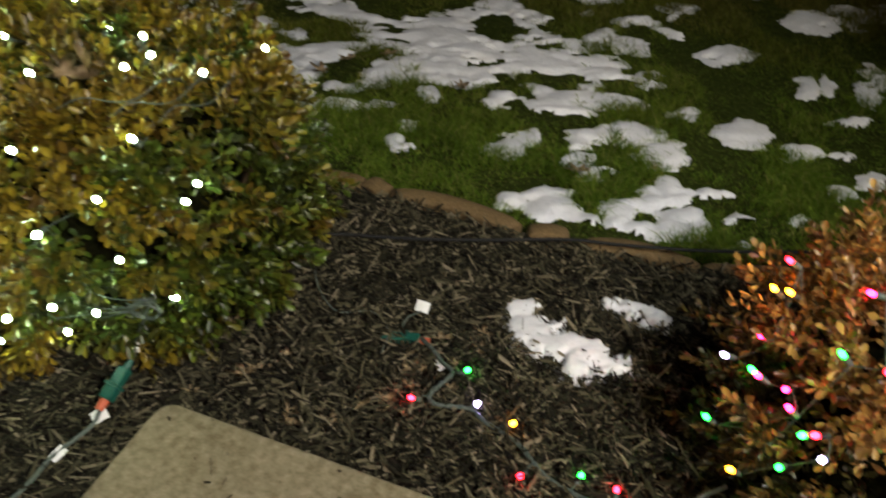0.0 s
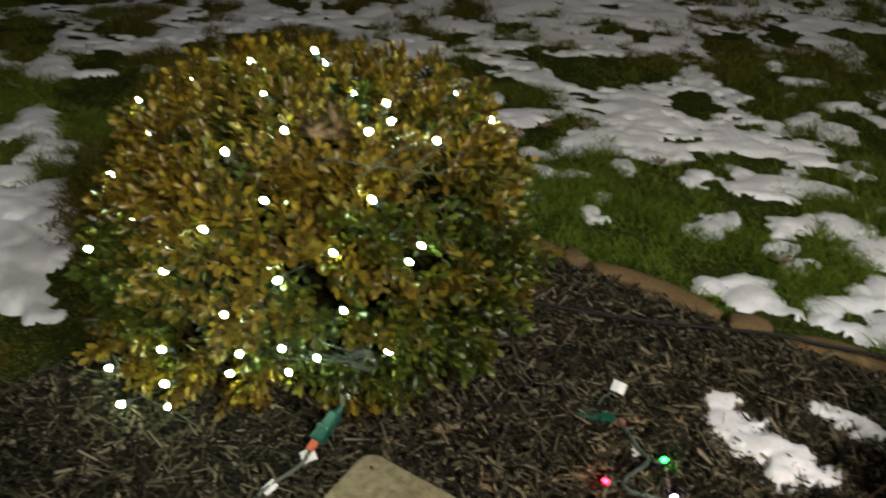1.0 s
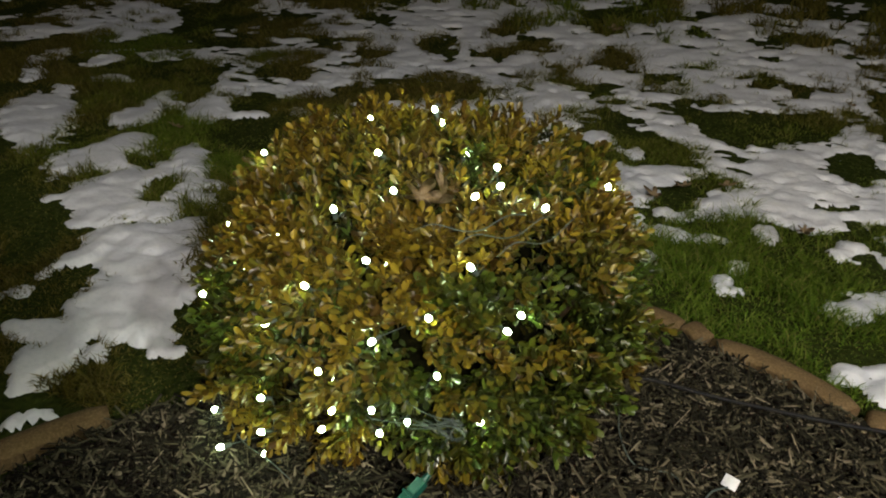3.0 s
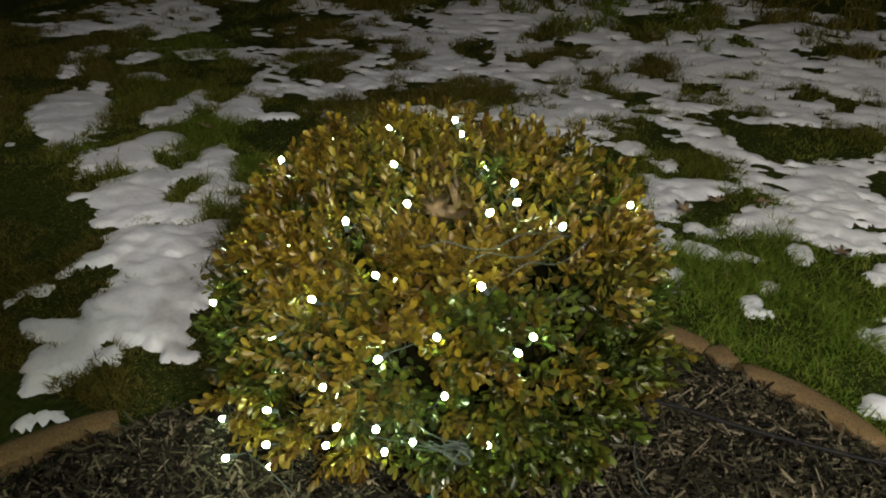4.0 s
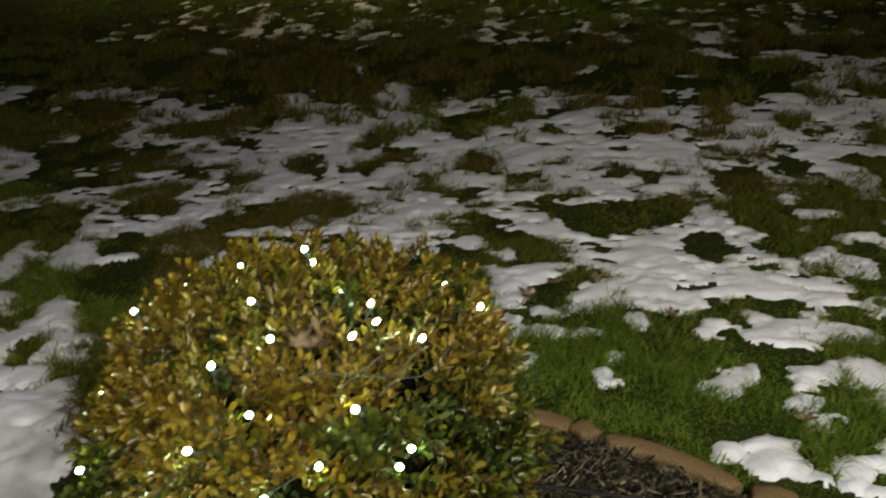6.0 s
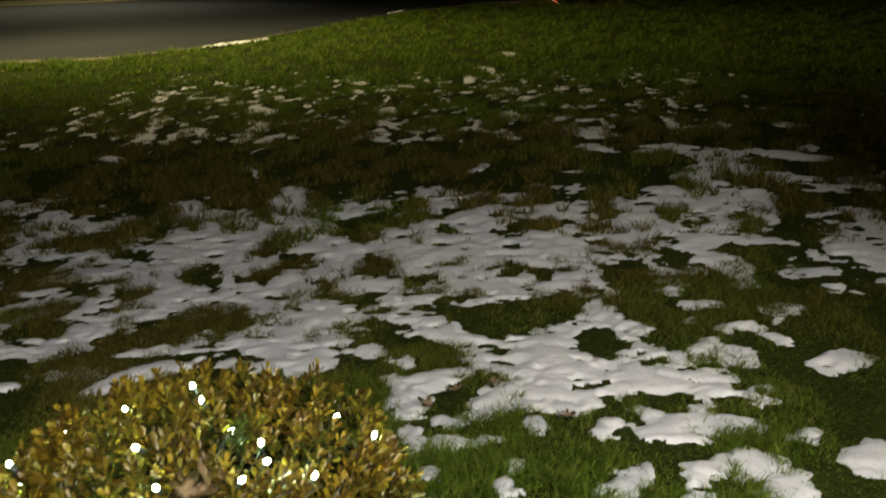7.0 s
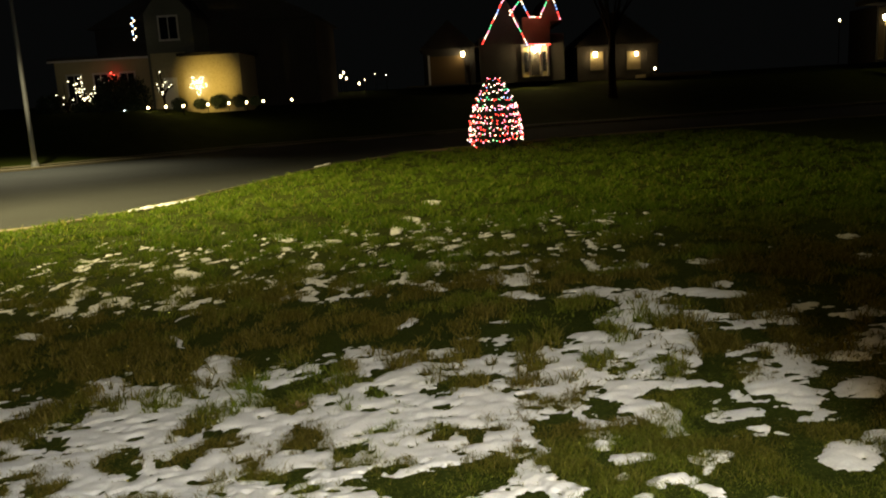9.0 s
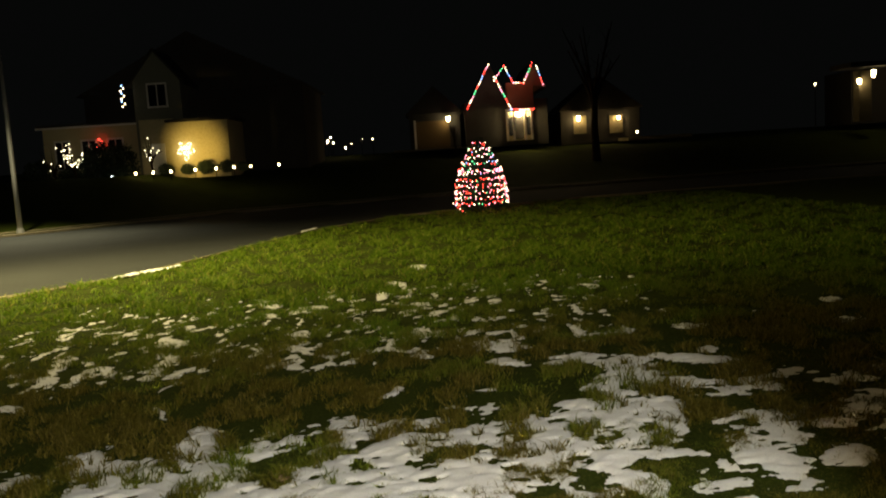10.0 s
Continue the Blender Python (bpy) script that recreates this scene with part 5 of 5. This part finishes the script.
def gable_roof(x0, x1, y0, y1, z0, z1, parent, over=0.35, thick=0.16):
    """Two sloping slabs that overhang the walls."""
    xm = (x0 + x1) / 2
    for s, xe in ((-1, x0), (1, x1)):
        run = xm - xe
        drop = (z1 - z0) / abs(run) * over
        bm = bmesh.new()
        pts = [(xe + s * over, z0 - drop), (xm, z1), (xm, z1 + thick), (xe + s * over, z0 - drop + thick)]
        f = [bm.verts.new((x, y0 - over, z)) for x, z in pts]
        g = [bm.verts.new((x, y1 + over, z)) for x, z in pts]
        bm.faces.new(f)
        bm.faces.new(g[::-1])
        for k in range(4):
            bm.faces.new((f[k], g[k], g[(k + 1) % 4], f[(k + 1) % 4]))
        bmesh.ops.recalc_face_normals(bm, faces=bm.faces[:])
        part("roof", bm, ROOF_AND_UNLIT, parent)


def window(x0, x1, y, z0, z1, parent, mullions=1):
    w = slab("window", x0, x1, y - 0.02, y + 0.02, z0, z1, GLASS_D, parent)
    for a, b, c, d in ((x0 - 0.1, x1 + 0.1, z1, z1 + 0.12), (x0 - 0.12, x1 + 0.12, z0 - 0.12, z0), (x0 - 0.1, x0, z0, z1), (x1, x1 + 0.1, z0, z1)):
        slab("frame", a, b, y - 0.07, y + 0.0, c, d, TRIM, w)
    for k in range(mullions):
        x = x0 + (x1 - x0) * (k + 1) / (mullions + 1)
        slab("mullion", x - 0.03, x + 0.03, y - 0.05, y - 0.021, z0, z1, TRIM, w)
    return w


def led_mesh(name, material, radius):
    bm = bmesh.new()
    bmesh.ops.create_icosphere(bm, subdivisions=1, radius=radius)
    me = bpy.data.meshes.new(name)
    bm.to_mesh(me)
    bm.free()
    me.materials.append(material)
    return me


FAR_LED = {k: glow("far_led_" + n, c, s) for k, n, c, s in (("w", "white", (1.0, 0.82, 0.55), 4.5), ("o", "orange", (1.0, 0.3, 0.05), 6), ("r", "red", (1.0, 0.05, 0.04), 4.5), ("g", "green", (0.08, 0.9, 0.35), 2.5), ("b", "blue", (0.2, 0.4, 1.0), 3), ("p", "pink", (1.0, 0.25, 0.4), 4))}
FAR_MESH = {k: led_mesh("bulb", m, 0.055) for k, m in FAR_LED.items()}
TREE_MESH = {k: led_mesh("bulb", m, 0.023) for k, m in FAR_LED.items()}


def far_bulb(parent, place, colour, meshes=FAR_MESH):
    b = new("bulb", meshes[colour])
    b.parent = parent
    b.matrix_local = Matrix.Translation(place)
    return b


STAR_MESH = {"w": led_mesh("bulb", glow("star_glow", (1.0, 0.9, 0.62), 1.9), 0.045)}

# cream house
home = tagged(empty("cream_house", (0, 0, 0)), "cream-sided two-storey house with a gabled tower, lit from below", "house")
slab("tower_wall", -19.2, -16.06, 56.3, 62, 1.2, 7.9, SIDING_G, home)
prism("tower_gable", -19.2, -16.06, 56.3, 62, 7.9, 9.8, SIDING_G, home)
gable_roof(-19.2, -16.06, 56.3, 62, 7.9, 9.8, home)
window(-18.2, -17.05, 56.29, 6.2, 7.6, home)
slab("garage_wall", -16.72, -12.95, 55.4, 62, 1.3, 5.0, SIDING, home)
slab("garage_roof", -16.95, -12.7, 55.1, 62, 5.0, 5.18, ROOF_AND_UNLIT, home)
slab("entry_wall", -18.9, -16.73, 55.9, 56.29, 1.3, 5.3, SIDING, home)
slab("door", -18.2, -17.3, 55.84, 55.89, 1.5, 3.7, TRIM, home, "pale panelled front door")
slab("wing_wall", -25.8, -19.22, 57.0, 62, 1.0, 5.2, SIDING, home)
slab("wing_roof", -26.1, -19.0, 56.7, 62, 5.2, 5.4, ROOF_AND_UNLIT, home)
slab("gutter", -26.1, -19.3, 56.6, 56.7, 5.1, 5.22, TRIM, home)
for x in (-25.0, -23.2, -21.4):
    window(x, x + 0.9, 56.99, 2.4, 4.2, home)
# main block takes the near-black colour so that it reads as unlit
slab("main_block", -24, -8.5, 60, 70, 1.5, 7.4, ROOF_AND_UNLIT, home)
prism("main_roof", -24.4, -8.1, 59.6, 70.4, 7.4, 11.5, ROOF_AND_UNLIT, home)

# flower-shaped light figure on the garage wall
figure = tagged(empty("star_light_figure", (-15.76, 55.2, 3.15)), "glowing flower-shaped light figure on the garage wall", "light figure")
fr = random.Random(8)
for k in range(52):
    a = 2 * math.pi * k / 52
    r = 0.55 * (0.7 + 0.35 * math.cos(5 * a + 1.5)) * (1 if k % 4 else 0.45)
    far_bulb(figure, (r * math.cos(a), 0, 0.25 * math.cos(2 * a) * 0.3 + 1.05 * r * math.sin(a)), "w", STAR_MESH)


def lantern(x, y, z, material, words):
    ob = tagged(empty("path_light", (x, y, z)), words, "path light", "path lights before the cream house")
    bm = bmesh.new()
    bmesh.ops.create_cone(bm, segments=8, cap_ends=True, radius1=0.025, radius2=0.025, depth=0.5, matrix=pose(0, 0, -0.25))
    part("stake", bm, RUBBER, ob)
    bm = bmesh.new()
    bmesh.ops.create_cone(bm, segments=10, cap_ends=True, radius1=0.06, radius2=0.075, depth=0.14, matrix=pose(0, 0, 0.1))
    part("glass", bm, material, ob)
    bm = bmesh.new()
    bmesh.ops.create_cone(bm, segments=10, cap_ends=True, radius1=0.13, radius2=0.03, depth=0.07, matrix=pose(0, 0, 0.215))
    part("cap", bm, RUBBER, ob)


PATH_GLOW = glow("path_light_glow", (1.0, 0.75, 0.4), 9)
PATH_COOL = glow("cool_path_glow", (0.75, 0.9, 1.0), 6)
for k, x in enumerate((-20.3, -18.78, -17.64, -16.51, -14.92, -13.58, -12.43, -11.35, -9.52)):
    lantern(x, 54.0, 1.72 if k else 1.6, PATH_GLOW if k else PATH_COOL, "small lit path light with a dark cap" if k else "small path light with a cool white glow")


def round_shrub(x, y, z, r, seed, name="clipped_shrub", words="dark clipped shrub before the house", flat=0.8):
    g = np.random.RandomState(seed)
    ob = tagged(empty(name, (x, y, z)), words, "shrub")
    n = 500
    d = g.randn(n, 3)
    d /= np.linalg.norm(d, axis=1)[:, None]
    P = d * r * (0.75 + 0.25 * g.rand(n, 1)) * np.array([1, 1, flat]) + np.array([0, 0, r * flat * 0.7])
    leaves("foliage", P, d, g.rand(n) * 0.3, r * 0.16, NEEDLE, ob, g, 4)["kind"] = "stuff"
    return ob


for k, (x, r) in enumerate(((-17.0, 0.5), (-15.65, 0.42), (-14.45, 0.55), (-13.05, 0.5), (-12.0, 0.4))):
    round_shrub(x, 54.8, 1.65, r, 60 + k)


def bare_tree(x, y, z, height, seed, words, lit, spread=0.9):
    """A small leafless tree: trunk, forking limbs and bulbs along them."""
    g = random.Random(seed)
    ob = tagged(empty("bare_tree", (x, y, z)), words, "tree")
    tube("trunk", spline([(0, 0, 0), (0.05, 0, height * 0.2), (0, 0, height * 0.45)], 4), [0.09 - 0.005 * k for k in range(9)], TWIG, ob, 6)
    for k in range(16):
        a, up = g.uniform(0, 6.28), g.uniform(0.45, 1.0)
        r = spread * g.uniform(0.5, 1.0)
        line = spline([(0, 0, height * g.uniform(0.2, 0.4)), (0.5 * r * math.cos(a), 0.5 * r * math.sin(a), height * (0.35 + 0.3 * up)), (r * math.cos(a), r * math.sin(a), height * up)], 4)
        tube("limb", line, [0.035 - 0.003 * j for j in range(len(line))], TWIG, ob, 5)
        for j in range(2, len(line), 2):
            if lit and g.random() < lit:
                far_bulb(ob, line[j] + Vector((g.uniform(-0.1, 0.1), -0.05, g.uniform(-0.1, 0.1))), "w", STAR_MESH)
    return ob


bare_tree(-22.9, 54.6, 1.3, 2.9, 5, "small bare tree wrapped in white lights", 0.75, 1.1)
bare_tree(-18.0, 54.9, 1.5, 2.9, 6, "small dark tree with a few white lights", 0.16, 0.9)
bare_tree(2.29, 66.1, float(full_height(2.29, 66.1)) - 0.05, 3.5, 16, "thin bare tree beside the driveway", 0.0, 0.8)
bare_tree(-24.4, 55.0, 1.3, 2.6, 15, "bare shrub at the end of the wing", 0.08, 1.0)
round_shrub(-20.9, 54.4, 1.1, 1.35, 83, "leafy_shrub", "tall dark evergreen shrub before the wing", 1.25)
round_shrub(-23.6, 55.6, 1.2, 0.9, 77, "leafy_shrub", "loose shrub lit by white lights")
round_shrub(-25.6, 55.2, 1.2, 0.9, 79, "leafy_shrub", "dark loose shrub at the end of the wing", 1.2)
round_shrub(-22.3, 55.8, 1.2, 1.0, 80, "leafy_shrub", "dark upright shrub before the wing wall", 1.3)
round_shrub(-20.0, 55.3, 1.3, 1.0, 81, "leafy_shrub", "dark upright shrub beside the entry", 1.5)
round_shrub(-21.0, 55.4, 1.3, 0.8, 78, "leafy_shrub", "dark loose shrub before the wing")
bare_tree(-21.2, 55.2, 1.4, 2.7, 7, "bare shrub before the cream house", 0.05, 0.9)
icicle = tagged(empty("icicle_lights", (-19.9, 56.2, 6.9)), "short drop of violet-white icicle lights at the eaves", "string lights")
for k in range(9):
    far_bulb(icicle, (0.12 * math.sin(k * 2.0), 0, 0.75 - 0.17 * k), "b" if k % 3 == 0 else "w")
ribbon = tagged(empty("red_light_cluster", (-21.9, 56.6, 4.0)), "cluster of red lights on the wing wall", "string lights")
for k in range(4):
    far_bulb(ribbon, (0.2 * math.sin(k * 2.4), 0, 0.25 * math.cos(k * 1.7)), "r")

# brick house with coloured roof lights
brick_home = tagged(empty("brick_house", (0, 0, 0)), "brick house, its unlit walls near-black, with coloured lights along its gables", "house")
# front wall and left gable: darkness of night put into their colour
slab("front_wall", 3.4, 10.4, 70.4, 80, 2.2, 6.0, ROOF_AND_UNLIT, brick_home)
prism("left_gable", 3.6, 7.5, 70.3, 80, 5.4, 9.0, ROOF_AND_UNLIT, brick_home)
gable_roof(3.6, 7.5, 70.3, 80, 5.4, 9.0, brick_home, 0.2)
slab("entry_wall", 7.0, 9.2, 70.0, 71, 5.1, 7.4, BRICK, brick_home)
prism("right_gable", 8.2, 10.2, 70.2, 80, 7.0, 8.9, BRICK, brick_home)
gable_roof(8.2, 10.2, 70.2, 80, 7.0, 8.9, brick_home, 0.1)
slab("porch_wall", 6.85, 9.05, 70.25, 70.39, 2.6, 5.0, SIDING, brick_home, "lit cream entry wall")
for x in (7.02, 8.46):
    slab("window", x, x + 0.42, 70.2, 70.245, 3.0, 4.6, GLASS_D, brick_home)
slab("door", 7.6, 8.3, 70.1, 70.24, 2.7, 4.6, ROOF_AND_UNLIT, brick_home, "dark front door")
for x in (6.9, 7.45, 8.4, 8.95):
    slab("column", x - 0.08, x + 0.08, 69.5, 69.66, 2.6, 5.05, TRIM, brick_home)
slab("porch_beam", 6.8, 9.1, 69.4, 70.0, 5.05, 5.2, TRIM, brick_home)
# garage wall coloured near-black to look unlit
slab("garage_wall", -1.3, 3.0, 71, 78, 2.2, 5.3, ROOF_AND_UNLIT, brick_home)
slab("garage_door", -0.75, 2.1, 70.9, 70.98, 2.35, 4.7, EDGER, brick_home, "brown panelled garage door")
slab("door_jamb", -0.93, -0.76, 70.8, 70.98, 2.3, 4.8, TRIM, brick_home)
prism("garage_roof", -1.6, 3.3, 70.7, 78.3, 5.3, 7.6, ROOF_AND_UNLIT, brick_home)
roof_lights = tagged(empty("roof_light_string", (0, 0, 0)), "multicoloured lights strung along the gable edges", "string lights")
cycle = "rwpgrwbrpw"
count = 0
for x0, z0, x1, z1 in ((3.64, 5.46, 5.54, 8.96), (5.95, 7.9, 7.25, 5.2), (7.25, 5.15, 9.1, 5.05), (5.95, 7.6, 6.8, 8.75), (6.8, 8.75, 7.53, 7.31), (7.53, 7.31, 8.37, 7.26), (8.37, 7.26, 9.12, 8.84), (9.48, 8.59, 9.97, 7.07)):
    n = max(5, int(math.hypot(x1 - x0, z1 - z0) / 0.2))
    for k in range(n):
        t = k / (n - 1)
        far_bulb(roof_lights, (x0 + (x1 - x0) * t, 69.35, z0 + (z1 - z0) * t + 0.03 * math.sin(k)), cycle[(count // 2) % len(cycle)])
        count += 1


def coach_lamp(x, y, z, words, size=0.16, material=None, stand=0.0):
    ob = tagged(empty("coach_lamp", (x, y, z)), words, "wall lamp")
    bm = bmesh.new()
    bmesh.ops.create_cone(bm, segments=8, cap_ends=True, radius1=size * 0.6, radius2=size, depth=size * 2.2, matrix=pose(0, 0, 0))
    part("glass", bm, material or FAR_W, ob)
    bm = bmesh.new()
    bmesh.ops.create_cone(bm, segments=8, cap_ends=True, radius1=size * 1.25, radius2=size * 0.2, depth=size * 0.8, matrix=pose(0, 0, size * 1.55))
    part("cap", bm, RUBBER, ob)
    slab("bracket", -0.03, 0.03, 0.0, size * 1.6, -size * 1.3, -size * 1.05, RUBBER, ob)
    if stand:
        slab("stand", -0.03, 0.03, -0.03, 0.03, -stand, -size * 1.1, RUBBER, ob)


coach_lamp(2.0, 70.5, 4.75, "bright warm wall lamp beside the garage")
coach_lamp(7.95, 69.9, 4.75, "warm porch lamp over the entry", 0.12, glow("entry_lamp", (1.0, 0.76, 0.4), 240))
for x, z, s in ((-8.79, 3.6, 0.075), (-8.5, 3.95, 0.055), (-8.3, 3.45, 0.05), (-7.22, 2.95, 0.06), (-6.69, 3.25, 0.03), (-4.74, 3.55, 0.03), (-5.74, 3.65, 0.02)):
    coach_lamp(x, 75, z, "small distant house lamp down the street", s, None, 1.9)
drive = tagged(slab("driveway", -2.6, 3.6, 66.5, 70.6, 2.2, 2.34, CONCRETE, None), "pale driveway lit by the garage lamp", "driveway", kind="structure")

FAR_BRIGHT = glow("bright_lantern", (1.0, 0.72, 0.36), 40)
right_home = tagged(empty("far_house", (0, 0, 0)), "distant house with two lit garage lamps", "house")
# wall coloured near-black so that the lamps do not show it
slab("wall", 12.3, 19.5, 75.6, 84, 2.0, 5.0, ROOF_AND_UNLIT, right_home)
slab("garage_door", 14.9, 16.2, 75.5, 75.58, 2.2, 4.4, ROOF_AND_UNLIT, right_home, "dark garage door")
slab("garage_door", 18.45, 19.4, 75.5, 75.58, 2.2, 4.4, ROOF_AND_UNLIT, right_home, "dark garage door")
# pale slabs shaped as the pools of light below the two lamps
slab("lamp_pool_slab", 13.45, 14.6, 75.5, 75.59, 2.9, 4.5, CONCRETE, right_home, "pale slab standing for the lamp's pool of light on the wall")
slab("lamp_pool_slab", 16.7, 17.9, 75.5, 75.59, 2.8, 4.4, CONCRETE, right_home, "pale slab standing for the lamp's pool of light on the wall")
prism("roof", 12.0, 19.8, 75.3, 84.3, 5.0, 8.0, ROOF_AND_UNLIT, right_home)
coach_lamp(13.83, 75.1, 4.25, "bright warm lamp on the far house wall", 0.17, FAR_BRIGHT)
coach_lamp(17.45, 75.1, 4.13, "bright warm lamp at the far garage", 0.13, FAR_BRIGHT)
coach_lamp(18.3, 72.0, 2.7, "low warm lamp by the far driveway", 0.07, None, 0.7)
tagged(slab("driveway", 17.4, 22.9, 71.5, 75.4, 2.0, 2.3, CONCRETE, None), "pale driveway before the far house", "driveway", kind="structure")

porch_home = tagged(empty("porch_house", (0, 0, 0)), "house with a tall lit porch column", "house")
slab("column", 36.6, 37.7, 70.0, 71.0, 2.4, 6.6, CONCRETE, porch_home, "cream porch column", 0.05)
slab("porch_roof", 35.6, 42, 69.4, 73, 6.9, 7.3, ROOF_AND_UNLIT, porch_home)
slab("wall", 38.5, 46, 75, 80, 2.2, 7.0, ROOF_AND_UNLIT, porch_home)
coach_lamp(37.95, 70.3, 6.3, "bright warm lamp at the porch column", 0.25)
coach_lamp(36.5, 69.75, 5.7, "warm lamp on the porch column", 0.18)
coach_lamp(32.9, 70, 5.7, "tiny distant warm lamp on a post", 0.06, None, 3.6)

# ---- conifer with coloured lights on the corner of the lawn ----
def lit_conifer(x, y, z, height, radius):
    g = random.Random(21)
    gn = np.random.RandomState(22)
    ob = tagged(empty("lit_conifer", (x, y, z)), "small conifer wrapped in rings of multicoloured lights", "tree")
    tube("trunk", [(0, 0, -0.1), (0, 0, height * 0.5), (0, 0, height * 0.95)], [0.07, 0.05, 0.015], TWIG, ob, 6)
    shape = lambda t: radius * np.interp(t, [0, 0.1, 0.3, 0.5, 0.7, 0.88, 1.0], [0.95, 1.02, 0.98, 0.86, 0.62, 0.34, 0.05])
    n = 1600
    t = gn.rand(n) ** 1.2
    a = gn.rand(n) * 6.28
    r = shape(t) * (0.55 + 0.42 * gn.rand(n))
    P = np.stack([r * np.cos(a), r * np.sin(a), height * (0.06 + 0.94 * t)], -1)
    N = np.stack([np.cos(a), np.sin(a), 0.25 + 0 * a], -1)
    leaves("crown", P, N / np.linalg.norm(N, axis=1)[:, None], gn.rand(n) * 0.2, 0.12, NEEDLE, ob, gn, 5)["kind"] = "stuff"
    string = tagged(empty("conifer_light_string", (x, y, z)), "rings of multicoloured bulbs round the conifer", "string lights")
    for k, t in enumerate((0.08, 0.155, 0.24, 0.33, 0.42, 0.52, 0.55, 0.65, 0.75, 0.84, 0.92, 0.99)):
        m = max(5, int(2 * math.pi * float(shape(t)) / 0.105))
        for j in range(m):
            b = 2 * math.pi * j / m + k + g.uniform(-0.06, 0.06)
            rr = float(shape(t)) * g.uniform(0.96, 1.04)
            far_bulb(string, (rr * math.cos(b), rr * math.sin(b), height * (0.05 + 0.95 * t) + g.uniform(-0.085, 0.085)), g.choice("rrpwwrpprgwr" if t < 0.5 else "wwpwrrpbwwpg"), TREE_MESH)
    for k in range(7):
        far_bulb(string, (-1.25 + 0.09 * k, -0.5, 0.42 - 0.085 * k), "wbrwrww"[k], TREE_MESH)


lit_conifer(2.35, 36.0, -0.74, 3.1, 1.12)

# ---- dark shade tree across the street ----
def shade_tree(x, y, z, words):
    """A tall leafless tree: flared trunk and a fan of limbs with twigs."""
    g = random.Random(31)
    ob = tagged(empty("shade_tree", (x, y, z)), words, "tree")
    tube("trunk", spline([(0, 0, -0.15), (0.02, 0, 0.5), (-0.04, 0, 2.2), (0.03, 0.05, 4.2), (0, 0, 5.6)], 4), [0.46, 0.4, 0.36, 0.33] + [0.32 - 0.012 * k for k in range(13)], TWIG, ob, 10)
    for k in range(11):
        a, r, h = 2.4 * k, g.uniform(1.4, 2.8), g.uniform(7.0, 10.5)
        foot = g.uniform(3.6, 5.4)
        line = spline([(0, 0, foot), (0.35 * r * math.cos(a), 0.35 * r * math.sin(a), foot + 0.35 * (h - foot)), (r * math.cos(a), r * math.sin(a), h)], 5)
        limb = tube("limb", line, [0.15 - 0.012 * j for j in range(len(line))], TWIG, ob, 6)
        for j in (4, 6, 8):
            p = line[j]
            q = p + Vector((g.uniform(-0.9, 0.9), g.uniform(-0.9, 0.9), g.uniform(0.4, 1.1)))
            tube("twig", [p, (p + q) / 2 + Vector((0.05, 0.05, 0.08)), q], [0.03, 0.02, 0.008], TWIG, limb, 5)


shade_tree(13.05, 64.0, float(full_height(13.05, 64.0)), "dark leafless shade tree across the street")

# ---- street lamps ----
def street_lamp(x, y, z, turn, words):
    ob = tagged(empty("street_lamp", (x, y, z), turn), words, "street lamp", "street lamps")
    tube("pole", [(0, 0, -0.1), (0, 0, 3), (0, 0, 6), (0, 0, 8.9)], [0.13, 0.115, 0.1, 0.08], STEEL, ob, 10)
    tube("arm", spline([(0, 0, 8.7), (0.1, -0.9, 9.05), (0.3, -2.4, 9.2)], 5), 0.04, STEEL, ob, 6)
    bm = bmesh.new()
    box(bm, (0.3, 0.7, 0.14), pose(0.35, -2.7, 9.24), 0.04)
    part("lamp_head", bm, STEEL, ob)
    bm = bmesh.new()
    bmesh.ops.create_cone(bm, segments=10, cap_ends=True, radius1=0.22, radius2=0.16, depth=0.35, matrix=pose(0, 0, 0.05))
    part("base", bm, STEEL, ob)


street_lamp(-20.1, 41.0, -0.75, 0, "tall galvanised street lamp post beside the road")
# post added out of view to carry the lamp over the bend
street_lamp(-14.1, 17.9, -0.5, 85, "tall galvanised street lamp added out of view to light the bend")

# ---- house front behind the walker, with unseen walls added to block lamplight ----
facade = tagged(new("wall_front"), "plain siding of the house behind the porch, with added walls that block light", "wall", kind="structure")
slab("siding", -6, 6, -2.0, -1.75, -0.1, 3.2, SIDING, facade)
# unseen wall added to keep the porch lamp off the right of the lawn
slab("wing_wall", 1.06, 6, -0.75, -0.55, -0.1, 3.2, SIDING, facade)
# unseen wall added to cut off the second lamp further right
slab("light_block_wall", 1.86, 2.1, -0.548, 1.25, -0.1, 3.4, SIDING, facade)
# unseen low wall added to shade the mulch left of the boxwood
slab("bed_shade_wall", -3.2, 0.1, -0.32, -0.2, -0.1, 1.72, SIDING, facade, "low unseen wall added to shade the bed")
